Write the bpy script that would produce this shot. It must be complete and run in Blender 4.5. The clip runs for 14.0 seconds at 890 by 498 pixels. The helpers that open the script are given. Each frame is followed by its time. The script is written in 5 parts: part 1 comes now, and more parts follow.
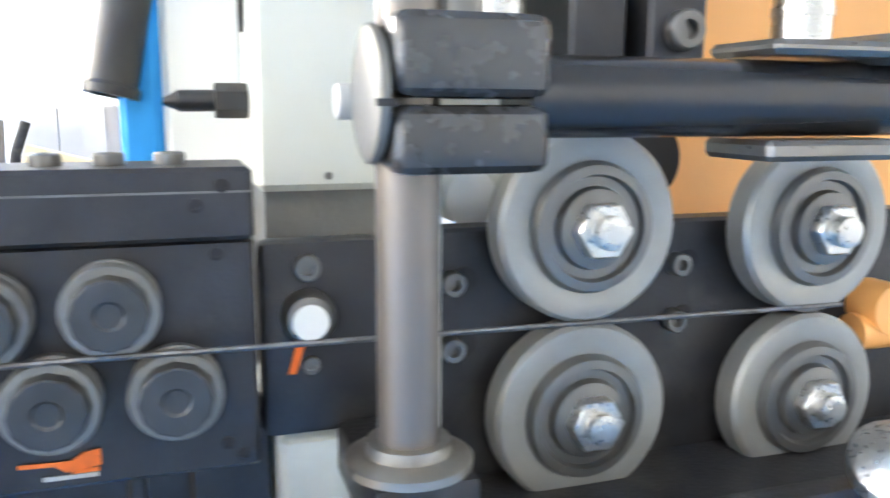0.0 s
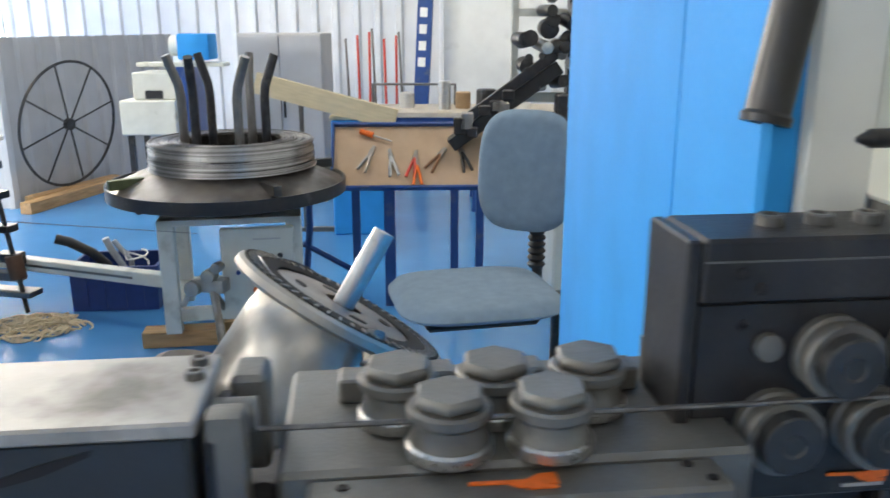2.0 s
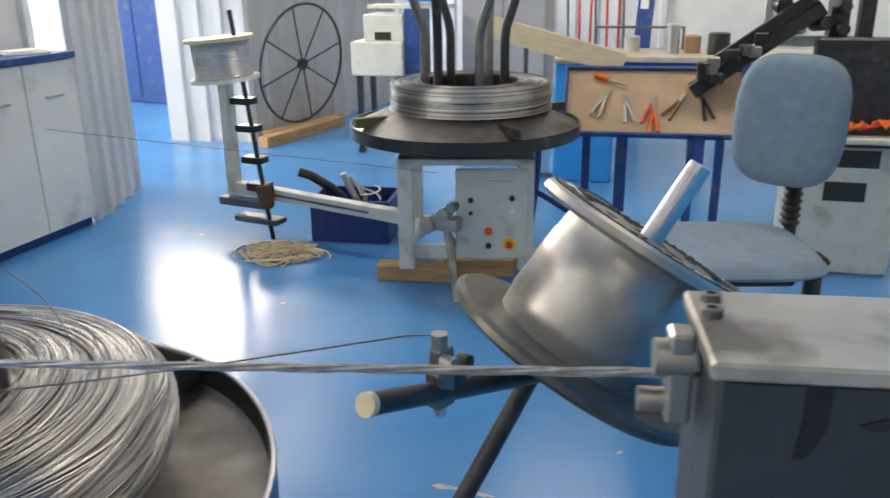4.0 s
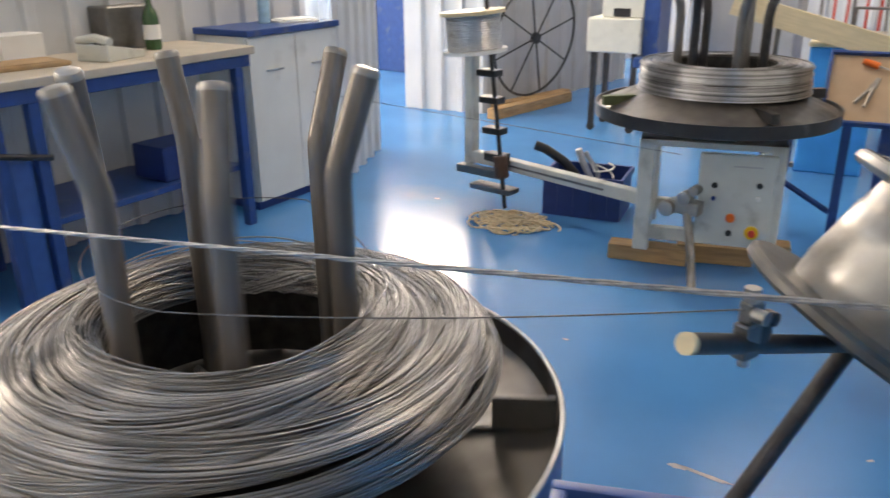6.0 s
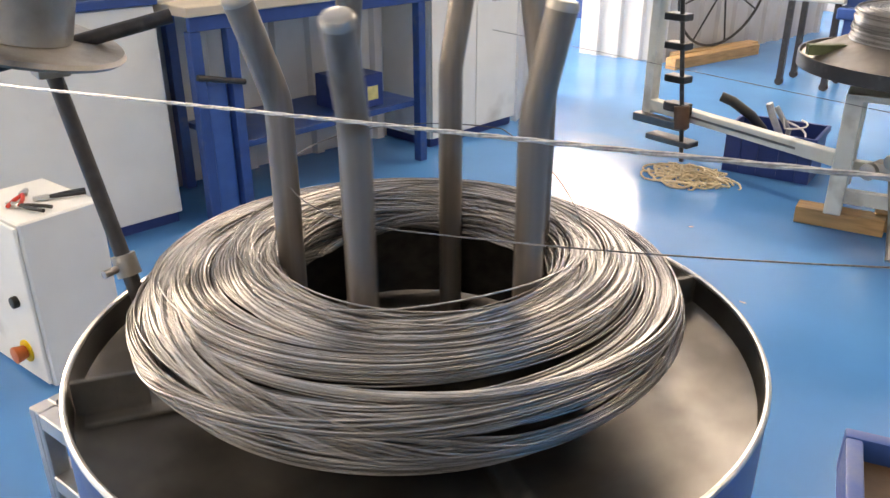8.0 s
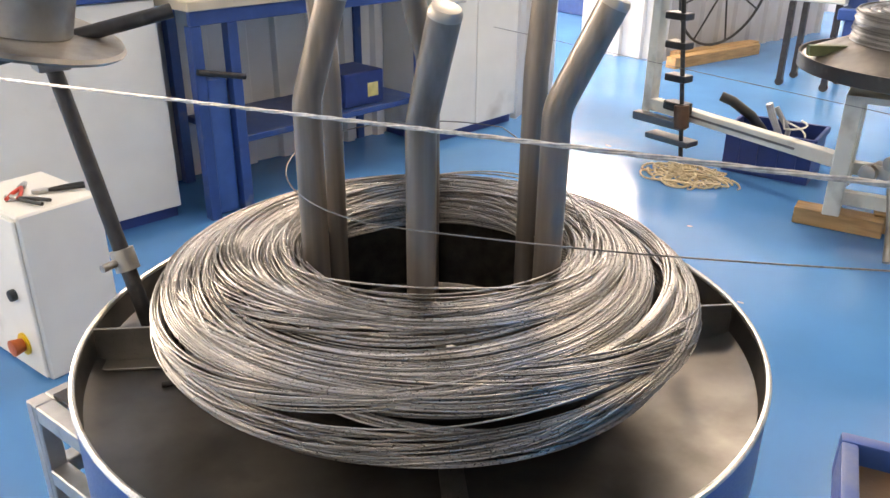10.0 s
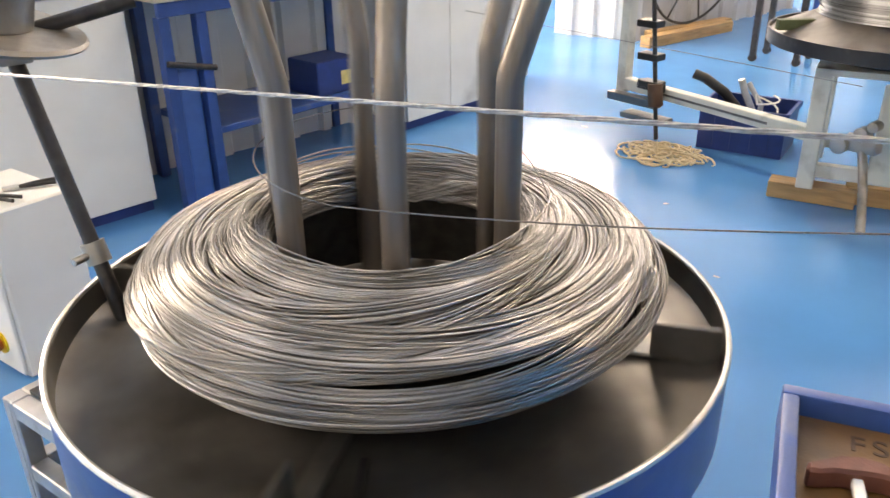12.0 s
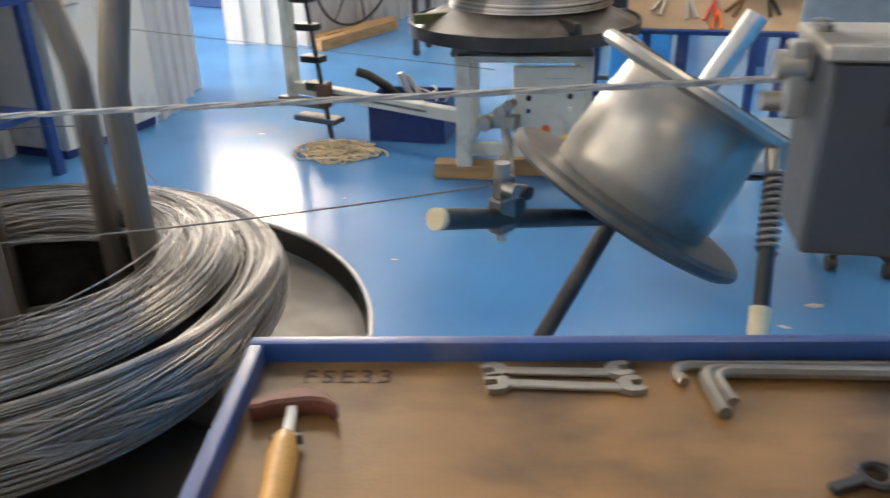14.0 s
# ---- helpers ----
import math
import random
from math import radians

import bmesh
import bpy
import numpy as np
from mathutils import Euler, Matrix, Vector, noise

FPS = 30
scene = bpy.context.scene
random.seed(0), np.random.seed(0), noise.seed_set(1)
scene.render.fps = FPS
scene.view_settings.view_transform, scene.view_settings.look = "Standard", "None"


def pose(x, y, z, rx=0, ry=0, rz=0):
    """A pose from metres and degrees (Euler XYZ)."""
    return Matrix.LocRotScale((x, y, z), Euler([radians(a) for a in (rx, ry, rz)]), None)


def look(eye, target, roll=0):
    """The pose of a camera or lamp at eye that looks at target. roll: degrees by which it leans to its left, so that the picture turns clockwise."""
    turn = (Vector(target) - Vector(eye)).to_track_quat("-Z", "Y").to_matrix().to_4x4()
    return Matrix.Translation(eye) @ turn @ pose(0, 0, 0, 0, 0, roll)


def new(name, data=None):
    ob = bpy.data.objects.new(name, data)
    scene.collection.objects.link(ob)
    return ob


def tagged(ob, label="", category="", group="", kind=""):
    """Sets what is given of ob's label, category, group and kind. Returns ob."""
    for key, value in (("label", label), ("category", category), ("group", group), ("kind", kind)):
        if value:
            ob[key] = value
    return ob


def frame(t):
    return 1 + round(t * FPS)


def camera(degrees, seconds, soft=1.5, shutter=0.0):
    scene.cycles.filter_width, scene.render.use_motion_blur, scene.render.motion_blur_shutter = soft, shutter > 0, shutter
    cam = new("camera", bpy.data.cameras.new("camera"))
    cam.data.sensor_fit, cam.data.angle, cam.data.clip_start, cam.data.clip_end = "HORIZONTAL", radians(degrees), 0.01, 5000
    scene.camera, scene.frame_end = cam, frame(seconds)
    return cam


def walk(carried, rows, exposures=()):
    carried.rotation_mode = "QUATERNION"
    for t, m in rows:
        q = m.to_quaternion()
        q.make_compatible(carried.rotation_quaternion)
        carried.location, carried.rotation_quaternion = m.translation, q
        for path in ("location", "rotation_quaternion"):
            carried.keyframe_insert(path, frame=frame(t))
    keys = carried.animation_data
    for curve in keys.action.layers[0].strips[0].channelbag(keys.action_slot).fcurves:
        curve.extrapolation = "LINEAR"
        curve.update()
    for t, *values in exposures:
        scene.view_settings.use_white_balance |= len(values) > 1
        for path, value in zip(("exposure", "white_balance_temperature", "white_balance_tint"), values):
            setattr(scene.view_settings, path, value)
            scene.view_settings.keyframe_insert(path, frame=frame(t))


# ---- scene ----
LENS, SECONDS = 57.8, 14.0
cam = camera(LENS, SECONDS, 1.5, 0.5)
PATH = [
    (0, (1.611, 1.405, 1.364), (1.625, 3.374, 1.016), 0.3),
    (0.5, (1.561, 1.398, 1.374), (1.478, 3.358, 0.985), 0.4),
    (1, (1.5, 1.382, 1.388), (1.298, 3.322, 0.944), 0.1),
    (1.5, (1.44, 1.367, 1.402), (1.131, 3.28, 0.908), 0.1),
    (2, (1.384, 1.348, 1.416), (0.992, 3.235, 0.882), -0.0),
    (2.5, (1.324, 1.34, 1.408), (0.847, 3.197, 0.838), 0.8),
    (3, (1.261, 1.346, 1.393), (0.664, 3.154, 0.783), 0.5),
    (5.5, (1.129, 1.181, 1.421), (0.027, 2.700, 0.729), -1.0),
    (6, (1.081, 1.145, 1.421), (-0.126, 2.574, 0.712), -0.5),
    (6.5, (1.019, 1.130, 1.397), (-0.292, 2.451, 0.663), -0.2),
    (7, (1.017, 1.112, 1.389), (-0.373, 2.331, 0.626), -0.8),
    (7.5, (1.001, 1.106, 1.374), (-0.425, 2.245, 0.556), -0.4),
    (10, (1.0, 1.106, 1.377), (-0.424, 2.24, 0.548), 0.5),
    (10.5, (1.001, 1.11, 1.369), (-0.422, 2.242, 0.536), 0.3),
    (11, (1.009, 1.105, 1.374), (-0.419, 2.227, 0.537), -0.3),
    (11.5, (1.01, 1.118, 1.368), (-0.406, 2.246, 0.518), -0.5),
    (12, (1.024, 1.117, 1.369), (-0.365, 2.273, 0.512), -0.9),
    (12.5, (1.045, 1.143, 1.354), (-0.279, 2.371, 0.495), -1.9),
    (13, (1.091, 1.16, 1.356), (-0.108, 2.507, 0.491), -2.1),
    (13.5, (1.137, 1.181, 1.358), (0.084, 2.653, 0.508), -1.5),
    (14, (1.19, 1.195, 1.363), (0.308, 2.775, 0.51), -1.4),
]

walk(cam, [(t, look(eye, target, roll)) for t, eye, target, roll in PATH], exposures=[(0.0, 1.7, 7300, 10), (0.6, 1.1, 7300, 10), (1.2, 0.35, 7300, 8), (3.0, 0.1, 7700, 8), (5.5, 0.06, 8300, 14), (6.5, 0.2, 9000, 16), (7.2, 0.52, 9600, 18), (11.0, 0.78, 9800, 18), (12.5, 0.82, 9700, 16), (13.4, 0.58, 9300, 14), (14.0, 0.28, 8800, 12)])

# ---------------------------------------------------------------- light
world = bpy.data.worlds.new("world")
scene.world = world
world.use_nodes = True
sky = world.node_tree.nodes.new("ShaderNodeTexSky")
sky.sky_type, sky.sun_disc, sky.sun_elevation, sky.sun_rotation = "NISHITA", False, radians(40), radians(300)
world.node_tree.links.new(sky.outputs[0], world.node_tree.nodes["Background"].inputs[0])
world.node_tree.nodes["Background"].inputs[1].default_value = 0.12


def area(name, m, sx, sy, watts, colour=(1, 1, 1)):
    lamp = bpy.data.lights.new(name, "AREA")
    lamp.shape, lamp.size, lamp.size_y, lamp.energy, lamp.color = "RECTANGLE", sx, sy, watts, colour
    ob = new(name, lamp)
    ob.matrix_world = m
    return ob


HALL = (-10.0, 6.5, -4.5, 11.0, 4.6)  # west, east, south, north, height
# assumed ceiling luminaires, out of view, each power set to balance the light
ADDED_LUMINAIRES = [(-6.5, 1.0), (-2.5, -1.5), (2.0, -1.5), (-6.5, 5.0), (-2.2, 4.8), (1.8, 4.8), (-5.0, 8.8), (-1.0, 8.8), (3.0, 8.8)]
for lx, ly in ADDED_LUMINAIRES:
    area("added_ceiling_lamp", pose(lx, ly, 4.42), 1.4, 0.5, (7 if lx > 0 else 24) if ly < 2 else ((30 if lx > 0 else 130 if lx < -4 else 50) if ly < 6 else 14), (1.0, 0.95, 0.88))
# daylight through the north windows
area("window_light_west", pose(-9.75, 0.5, 3.3, 0, -90, 0), 1.8, 6.0, 470, (1.0, 0.98, 0.95))
area("window_light_tall", pose(-7.6, 10.72, 2.4, -90, 0, 0), 2.2, 3.6, 640, (1.0, 0.98, 0.96))


# ---------------------------------------------------------------- materials
def mat(name, colour, rough=0.5, metal=0.0, noise_scale=30.0, var=0.15, bump=0.1, fine=400.0, dirt=None, dirt_amount=0.0, coat=0.0, island=0.0, stretch=None, rough_var=0.12, aniso=0.0):
    m = bpy.data.materials.new(name)
    m.use_nodes = True
    nt = m.node_tree
    b = nt.nodes["Principled BSDF"]
    tc = nt.nodes.new("ShaderNodeTexCoord")
    src = tc.outputs["Object"]
    if stretch:
        mp = nt.nodes.new("ShaderNodeMapping")
        mp.inputs["Scale"].default_value = stretch
        nt.links.new(src, mp.inputs[0])
        src = mp.outputs[0]
    n1, n2 = nt.nodes.new("ShaderNodeTexNoise"), nt.nodes.new("ShaderNodeTexNoise")
    for n, s, d in ((n1, noise_scale, 5), (n2, fine, 3)):
        n.inputs["Scale"].default_value, n.inputs["Detail"].default_value = s, d
        nt.links.new(src, n.inputs["Vector"])
    ramp = nt.nodes.new("ShaderNodeMapRange")
    ramp.inputs["From Min"].default_value, ramp.inputs["From Max"].default_value = 0.3, 0.7
    ramp.inputs["To Min"].default_value, ramp.inputs["To Max"].default_value = 1 - var, 1 + var
    nt.links.new(n1.outputs["Fac"], ramp.inputs["Value"])
    mul = nt.nodes.new("ShaderNodeVectorMath")
    mul.operation = "SCALE"
    mul.inputs[0].default_value = colour
    fac = ramp.outputs[0]
    if island:
        info, oi, m3 = nt.nodes.new("ShaderNodeNewGeometry"), nt.nodes.new("ShaderNodeMapRange"), nt.nodes.new("ShaderNodeMath")
        oi.inputs["To Min"].default_value, oi.inputs["To Max"].default_value = 1 - island, 1 + island
        nt.links.new(info.outputs["Random Per Island"], oi.inputs["Value"])
        m3.operation = "MULTIPLY"
        nt.links.new(fac, m3.inputs[0])
        nt.links.new(oi.outputs[0], m3.inputs[1])
        fac = m3.outputs[0]
    nt.links.new(fac, mul.inputs["Scale"])
    out = mul.outputs[0]
    if dirt:
        n3, r3, mix = nt.nodes.new("ShaderNodeTexNoise"), nt.nodes.new("ShaderNodeMapRange"), nt.nodes.new("ShaderNodeMix")
        n3.inputs["Scale"].default_value, n3.inputs["Detail"].default_value = noise_scale * 0.6, 8
        nt.links.new(src, n3.inputs["Vector"])
        r3.inputs["From Min"].default_value, r3.inputs["From Max"].default_value = 0.62 - 0.3 * dirt_amount, 0.8 - 0.3 * dirt_amount
        nt.links.new(n3.outputs["Fac"], r3.inputs["Value"])
        mix.data_type = "RGBA"
        mix.inputs[7].default_value = (*dirt, 1)
        nt.links.new(r3.outputs[0], mix.inputs[0])
        nt.links.new(out, mix.inputs[6])
        out = mix.outputs[2]
    nt.links.new(out, b.inputs["Base Color"])
    rr = nt.nodes.new("ShaderNodeMapRange")
    rr.inputs["To Min"].default_value, rr.inputs["To Max"].default_value = max(0.03, rough - rough_var), min(1, rough + rough_var)
    nt.links.new(n2.outputs["Fac"], rr.inputs["Value"])
    nt.links.new(rr.outputs[0], b.inputs["Roughness"])
    b.inputs["Metallic"].default_value = metal
    b.inputs["Coat Weight"].default_value = coat
    b.inputs["Anisotropic"].default_value = aniso
    if bump:
        bp = nt.nodes.new("ShaderNodeBump")
        bp.inputs["Strength"].default_value, bp.inputs["Distance"].default_value = bump, 0.002
        nt.links.new(n2.outputs["Fac"], bp.inputs["Height"])
        nt.links.new(bp.outputs[0], b.inputs["Normal"])
    return m


def glow(name, colour, strength):
    m = bpy.data.materials.new(name)
    m.use_nodes = True
    b = m.node_tree.nodes["Principled BSDF"]
    b.inputs["Base Color"].default_value = (*colour, 1)
    b.inputs["Emission Color"].default_value = (*colour, 1)
    b.inputs["Emission Strength"].default_value = strength
    return m


# faint pale patches: scuffs, and soft white sheen put into the colour
FLOOR = mat("blue_epoxy", (0.05, 0.235, 0.53), 0.24, 0, 1.3, 0.12, 0.008, 6, (0.22, 0.36, 0.52), 0.03, rough_var=0.06)
WHITE_PAINT = mat("white_paint", (0.74, 0.75, 0.73), 0.45, 0, 6, 0.05, 0.05, 200, (0.5, 0.5, 0.47), 0.05)
CREAM_PAINT = mat("cream_paint", (0.62, 0.63, 0.58), 0.4, 0, 12, 0.06, 0.05, 250, (0.35, 0.34, 0.3), 0.1)
PANEL_WHITE = mat("sheet_panel_white", (0.60, 0.615, 0.635), 0.42, 0, 3, 0.06, 0.04, 90, (0.5, 0.5, 0.5), 0.08)
GREY_WALL = mat("grey_board", (0.43, 0.44, 0.46), 0.6, 0, 4, 0.07, 0.06, 120, (0.42, 0.42, 0.42), 0.08)
CABINET_WHITE = mat("cabinet_laminate", (0.80, 0.80, 0.77), 0.4, 0, 5, 0.04, 0.03, 150, (0.55, 0.53, 0.5), 0.05)
BLUE_PANEL = mat("bright_blue_paint", (0.003, 0.29, 0.74), 0.7, 0, 8, 0.06, 0.03, 200)
BLUE_FRAME = mat("blue_frame_paint", (0.016, 0.066, 0.245), 0.38, 0, 15, 0.12, 0.06, 250, (0.12, 0.14, 0.2), 0.1)
BLUE_PLASTIC = mat("blue_plastic", (0.012, 0.04, 0.19), 0.42, 0, 20, 0.1, 0.06, 300)
DARK_STEEL = mat("blackened_steel", (0.042, 0.042, 0.047), 0.42, 0.55, 35, 0.25, 0.12, 500, (0.09, 0.085, 0.08), 0.15)
DUSTY_STEEL = mat("dusty_grey_steel", (0.19, 0.187, 0.18), 0.48, 0.5, 28, 0.16, 0.14, 450, (0.12, 0.115, 0.11), 0.22)
LID_STEEL = mat("oil_stained_grey_lid", (0.40, 0.388, 0.37), 0.5, 0.3, 40, 0.12, 0.1, 450, (0.12, 0.112, 0.105), 0.46)
BOX_PAINT = mat("slate_paint", (0.032, 0.039, 0.05), 0.45, 0.1, 25, 0.15, 0.08, 450, (0.09, 0.09, 0.1), 0.12)
INK = mat("black_marker", (0.008, 0.008, 0.011), 0.6, 0, 60, 0.1, 0.0, 300)
ROLL_STEEL = mat("ground_roller_steel", (0.32, 0.318, 0.305), 0.46, 0.55, 40, 0.1, 0.08, 600, (0.36, 0.35, 0.33), 0.1)
ROLL_DARK = mat("dark_roller_face", (0.06, 0.062, 0.066), 0.38, 0.6, 50, 0.2, 0.08, 500)
HUB_STEEL = mat("machined_hub", (0.17, 0.168, 0.165), 0.36, 0.7, 30, 0.1, 0.02, 200, rough_var=0.05)
CHROME = mat("bright_steel", (0.56, 0.555, 0.54), 0.3, 0.95, 40, 0.1, 0.05, 500)
GREY_STEEL = mat("grey_steel_tube", (0.21, 0.20, 0.19), 0.32, 0.8, 30, 0.1, 0.05, 350)
POST_STEEL = mat("drawn_tube_steel", (0.175, 0.151, 0.133), 0.36, 0.5, 45, 0.28, 0.05, 220, stretch=(1, 1, 0.03), rough_var=0.08, coat=0.5)
OILED_STEEL = mat("oiled_clamp_steel", (0.075, 0.076, 0.08), 0.26, 0.6, 30, 0.12, 0.006, 120)
BAR_STEEL = mat("black_oiled_bar", (0.05, 0.05, 0.054), 0.22, 0.5, 8, 0.12, 0.0, 60, stretch=(0.1, 1, 1), rough_var=0.06)
TRAY_STEEL = mat("worn_sheet_steel", (0.14, 0.132, 0.126), 0.44, 0.8, 7, 0.3, 0.06, 16, (0.075, 0.069, 0.064), 0.5, rough_var=0.18)
WIRE_STEEL = mat("drawn_wire", (0.30, 0.289, 0.283), 0.30, 0.92, 9, 0.25, 0.0, 300, None, 0, island=0.55)
# dark fill colour for the shade deep between the wire turns
COIL_SHADE = mat("coil_shade_fill", (0.06, 0.057, 0.054), 0.5, 0.8, 30, 0.3, 0.3, 250)
WIRE_LINE = mat("wire_strand", (0.16, 0.16, 0.165), 0.38, 0.8, 200, 0.3, 0.2, 900)
STRAND = mat("bright_strand", (0.38, 0.372, 0.36), 0.4, 0.7, 200, 0.3, 0.2, 900)
CAST = mat("worn_cast_steel", (0.33, 0.31, 0.285), 0.36, 0.72, 12, 0.24, 0.12, 300, (0.15, 0.135, 0.12), 0.25)
SPOOL_STEEL = mat("rubbed_spool_steel", (0.36, 0.345, 0.322), 0.36, 0.8, 9, 0.3, 0.25, 34, (0.17, 0.158, 0.145), 0.3, rough_var=0.14)
FLANGE_STEEL = mat("dark_worn_flange", (0.115, 0.108, 0.10), 0.42, 0.6, 14, 0.25, 0.1, 250)
BLACK_PLASTIC = mat("black_plastic", (0.018, 0.018, 0.02), 0.45, 0, 50, 0.2, 0.08, 500)
KNURL = mat("matt_black_knurl", (0.012, 0.012, 0.013), 0.9, 0, 60, 0.2, 0.1, 400)
BLACK_PAINT = mat("black_paint", (0.022, 0.022, 0.024), 0.35, 0, 25, 0.2, 0.06, 300, (0.08, 0.08, 0.08), 0.08)
ORANGE = mat("orange_sticker", (0.85, 0.16, 0.02), 0.5, 0, 80, 0.12, 0.05, 400)
PALE_GREY = mat("pale_grey_sticker", (0.45, 0.45, 0.45), 0.5, 0, 80, 0.08, 0.02, 400)
YELLOW = mat("yellow_disc", (0.85, 0.55, 0.02), 0.4, 0, 40, 0.06, 0.02, 400)
RED = mat("red_plastic", (0.60, 0.05, 0.03), 0.4, 0, 40, 0.08, 0.03, 400)
WOOD = mat("pine_timber", (0.44, 0.27, 0.13), 0.62, 0, 6, 0.2, 0.18, 120, (0.26, 0.15, 0.07), 0.2, stretch=(1, 8, 8))
PLY = mat("stained_plywood", (0.265, 0.135, 0.05), 0.42, 0, 9, 0.26, 0.1, 260, (0.085, 0.047, 0.025), 0.5, stretch=(1.0, 1.6, 1))
PALE_WOOD = mat("pale_board", (0.66, 0.55, 0.36), 0.6, 0, 8, 0.1, 0.08, 200, stretch=(1, 6, 6))
BENCH_TOP = mat("bench_top", (0.52, 0.46, 0.38), 0.5, 0, 9, 0.1, 0.06, 200, (0.35, 0.3, 0.25), 0.1)
FABRIC = mat("grey_blue_fabric", (0.175, 0.25, 0.33), 0.9, 0, 30, 0.1, 0.5, 900)
ROPE = mat("cream_cord", (0.68, 0.56, 0.38), 0.8, 0, 60, 0.12, 0.3, 900, island=0.12)
HOSE_GREY = mat("grey_hose", (0.5, 0.52, 0.55), 0.4, 0, 40, 0.1, 0.05, 300)
CARD = mat("cardboard", (0.42, 0.28, 0.16), 0.8, 0, 15, 0.12, 0.15, 300)
# orange with the warm glow of the machine interior put into it
PEACH = mat("orange_warm_glow", (0.85, 0.40, 0.13), 0.4, 0, 10, 0.08, 0.03, 200)
GREEN_WOOD = mat("green_block", (0.07, 0.09, 0.04), 0.6, 0, 20, 0.2, 0.1, 200)
PAPER = mat("white_paper", (0.8, 0.8, 0.78), 0.7, 0, 10, 0.03, 0, 200)
GLASS_GREEN = mat("green_bottle_glass", (0.03, 0.09, 0.03), 0.12, 0, 20, 0.1, 0, 200)
CONCRETE = mat("ceiling_sheet", (0.6, 0.61, 0.62), 0.7, 0, 2, 0.06, 0.05, 60)
ALU = mat("aluminium_profile", (0.5, 0.5, 0.5), 0.38, 0.8, 30, 0.1, 0.06, 300, (0.25, 0.24, 0.23), 0.15)
WINDOW_GLOW = glow("daylight_pane", (1.0, 0.98, 0.96), 11.0)
ADDED_LAMP_GLOW = glow("added_lamp_diffuser", (1.0, 0.97, 0.93), 6.0)


# ---------------------------------------------------------------- builders
def orient(d):
    return Vector(d).normalized().to_track_quat("Z", "Y").to_matrix().to_4x4()


class Shape:
    """Gathers primitives into one bmesh."""

    def __init__(self):
        self.bm = bmesh.new()

    def _add(self, part, m):
        part.transform(m)
        me = bpy.data.meshes.new("tmp")
        part.to_mesh(me)
        part.free()
        self.bm.from_mesh(me)
        bpy.data.meshes.remove(me)
        return self

    def box(self, x0, x1, y0, y1, z0, z1, bevel=0.0, seg=1, m=Matrix()):
        b = bmesh.new()
        bmesh.ops.create_cube(b, size=1)
        b.transform(Matrix.Translation(((x0 + x1) / 2, (y0 + y1) / 2, (z0 + z1) / 2)) @ Matrix.Diagonal((abs(x1 - x0), abs(y1 - y0), abs(z1 - z0), 1)))
        if bevel:
            bmesh.ops.bevel(b, geom=b.edges[:], offset=bevel, segments=seg, affect="EDGES", profile=0.6)
        return self._add(b, m)

    def cyl(self, a, b, r, r2=None, seg=24, bevel=0.0, caps=True):
        a, b = Vector(a), Vector(b)
        c = bmesh.new()
        h = (b - a).length
        bmesh.ops.create_cone(c, cap_ends=caps, segments=seg, radius1=r, radius2=r if r2 is None else r2, depth=h)
        if bevel:
            rims = [e for e in c.edges if abs(e.verts[0].co.z - e.verts[1].co.z) < 1e-6]
            bmesh.ops.bevel(c, geom=rims, offset=bevel, segments=2, affect="EDGES", profile=0.6)
        return self._add(c, Matrix.Translation((a + b) / 2) @ orient(b - a))

    def lathe(self, profile, seg=32, m=Matrix()):
        b = bmesh.new()
        rings = []
        for r, z in profile:
            rings.append([b.verts.new((r * math.cos(2 * math.pi * i / seg), r * math.sin(2 * math.pi * i / seg), z)) for i in range(seg)] if r > 1e-6 else [b.verts.new((0, 0, z))])
        for p, q in zip(rings, rings[1:]):
            for i in range(seg):
                j = (i + 1) % seg
                if len(p) == 1 and len(q) > 1:
                    b.faces.new((p[0], q[j], q[i]))
                elif len(q) == 1 and len(p) > 1:
                    b.faces.new((p[i], p[j], q[0]))
                elif len(p) > 1:
                    b.faces.new((p[i], p[j], q[j], q[i]))
        bmesh.ops.recalc_face_normals(b, faces=b.faces[:])
        return self._add(b, m)

    def sweep(self, points, r, seg=8, closed=False, m=Matrix()):
        pts = [Vector(p) for p in points]
        n = len(pts)
        b = bmesh.new()
        rings = []
        side = None
        for i, p in enumerate(pts):
            d = (pts[(i + 1) % n] - pts[i - 1]) if closed else pts[min(i + 1, n - 1)] - pts[max(i - 1, 0)]
            d.normalize()
            if side is None:
                side = d.orthogonal().normalized()
            side = (side - d * side.dot(d)).normalized()
            other = d.cross(side)
            rr = r[i] if isinstance(r, (list, tuple)) else r
            rings.append([b.verts.new(p + rr * (math.cos(2 * math.pi * k / seg) * side + math.sin(2 * math.pi * k / seg) * other)) for k in range(seg)])
        pairs = list(zip(rings, rings[1:])) + ([(rings[-1], rings[0])] if closed else [])
        for p, q in pairs:
            for k in range(seg):
                b.faces.new((p[k], p[(k + 1) % seg], q[(k + 1) % seg], q[k]))
        if not closed:
            b.faces.new(rings[0][::-1])
            b.faces.new(rings[-1])
        bmesh.ops.recalc_face_normals(b, faces=b.faces[:])
        return self._add(b, m)

    def prism(self, poly, z0, z1, m=Matrix(), bevel=0.0):
        b = bmesh.new()
        low = [b.verts.new((x, y, z0)) for x, y in poly]
        f = b.faces.new(low)
        up = bmesh.ops.extrude_face_region(b, geom=[f])["geom"]
        bmesh.ops.translate(b, verts=[v for v in up if isinstance(v, bmesh.types.BMVert)], vec=(0, 0, z1 - z0))
        bmesh.ops.recalc_face_normals(b, faces=b.faces[:])
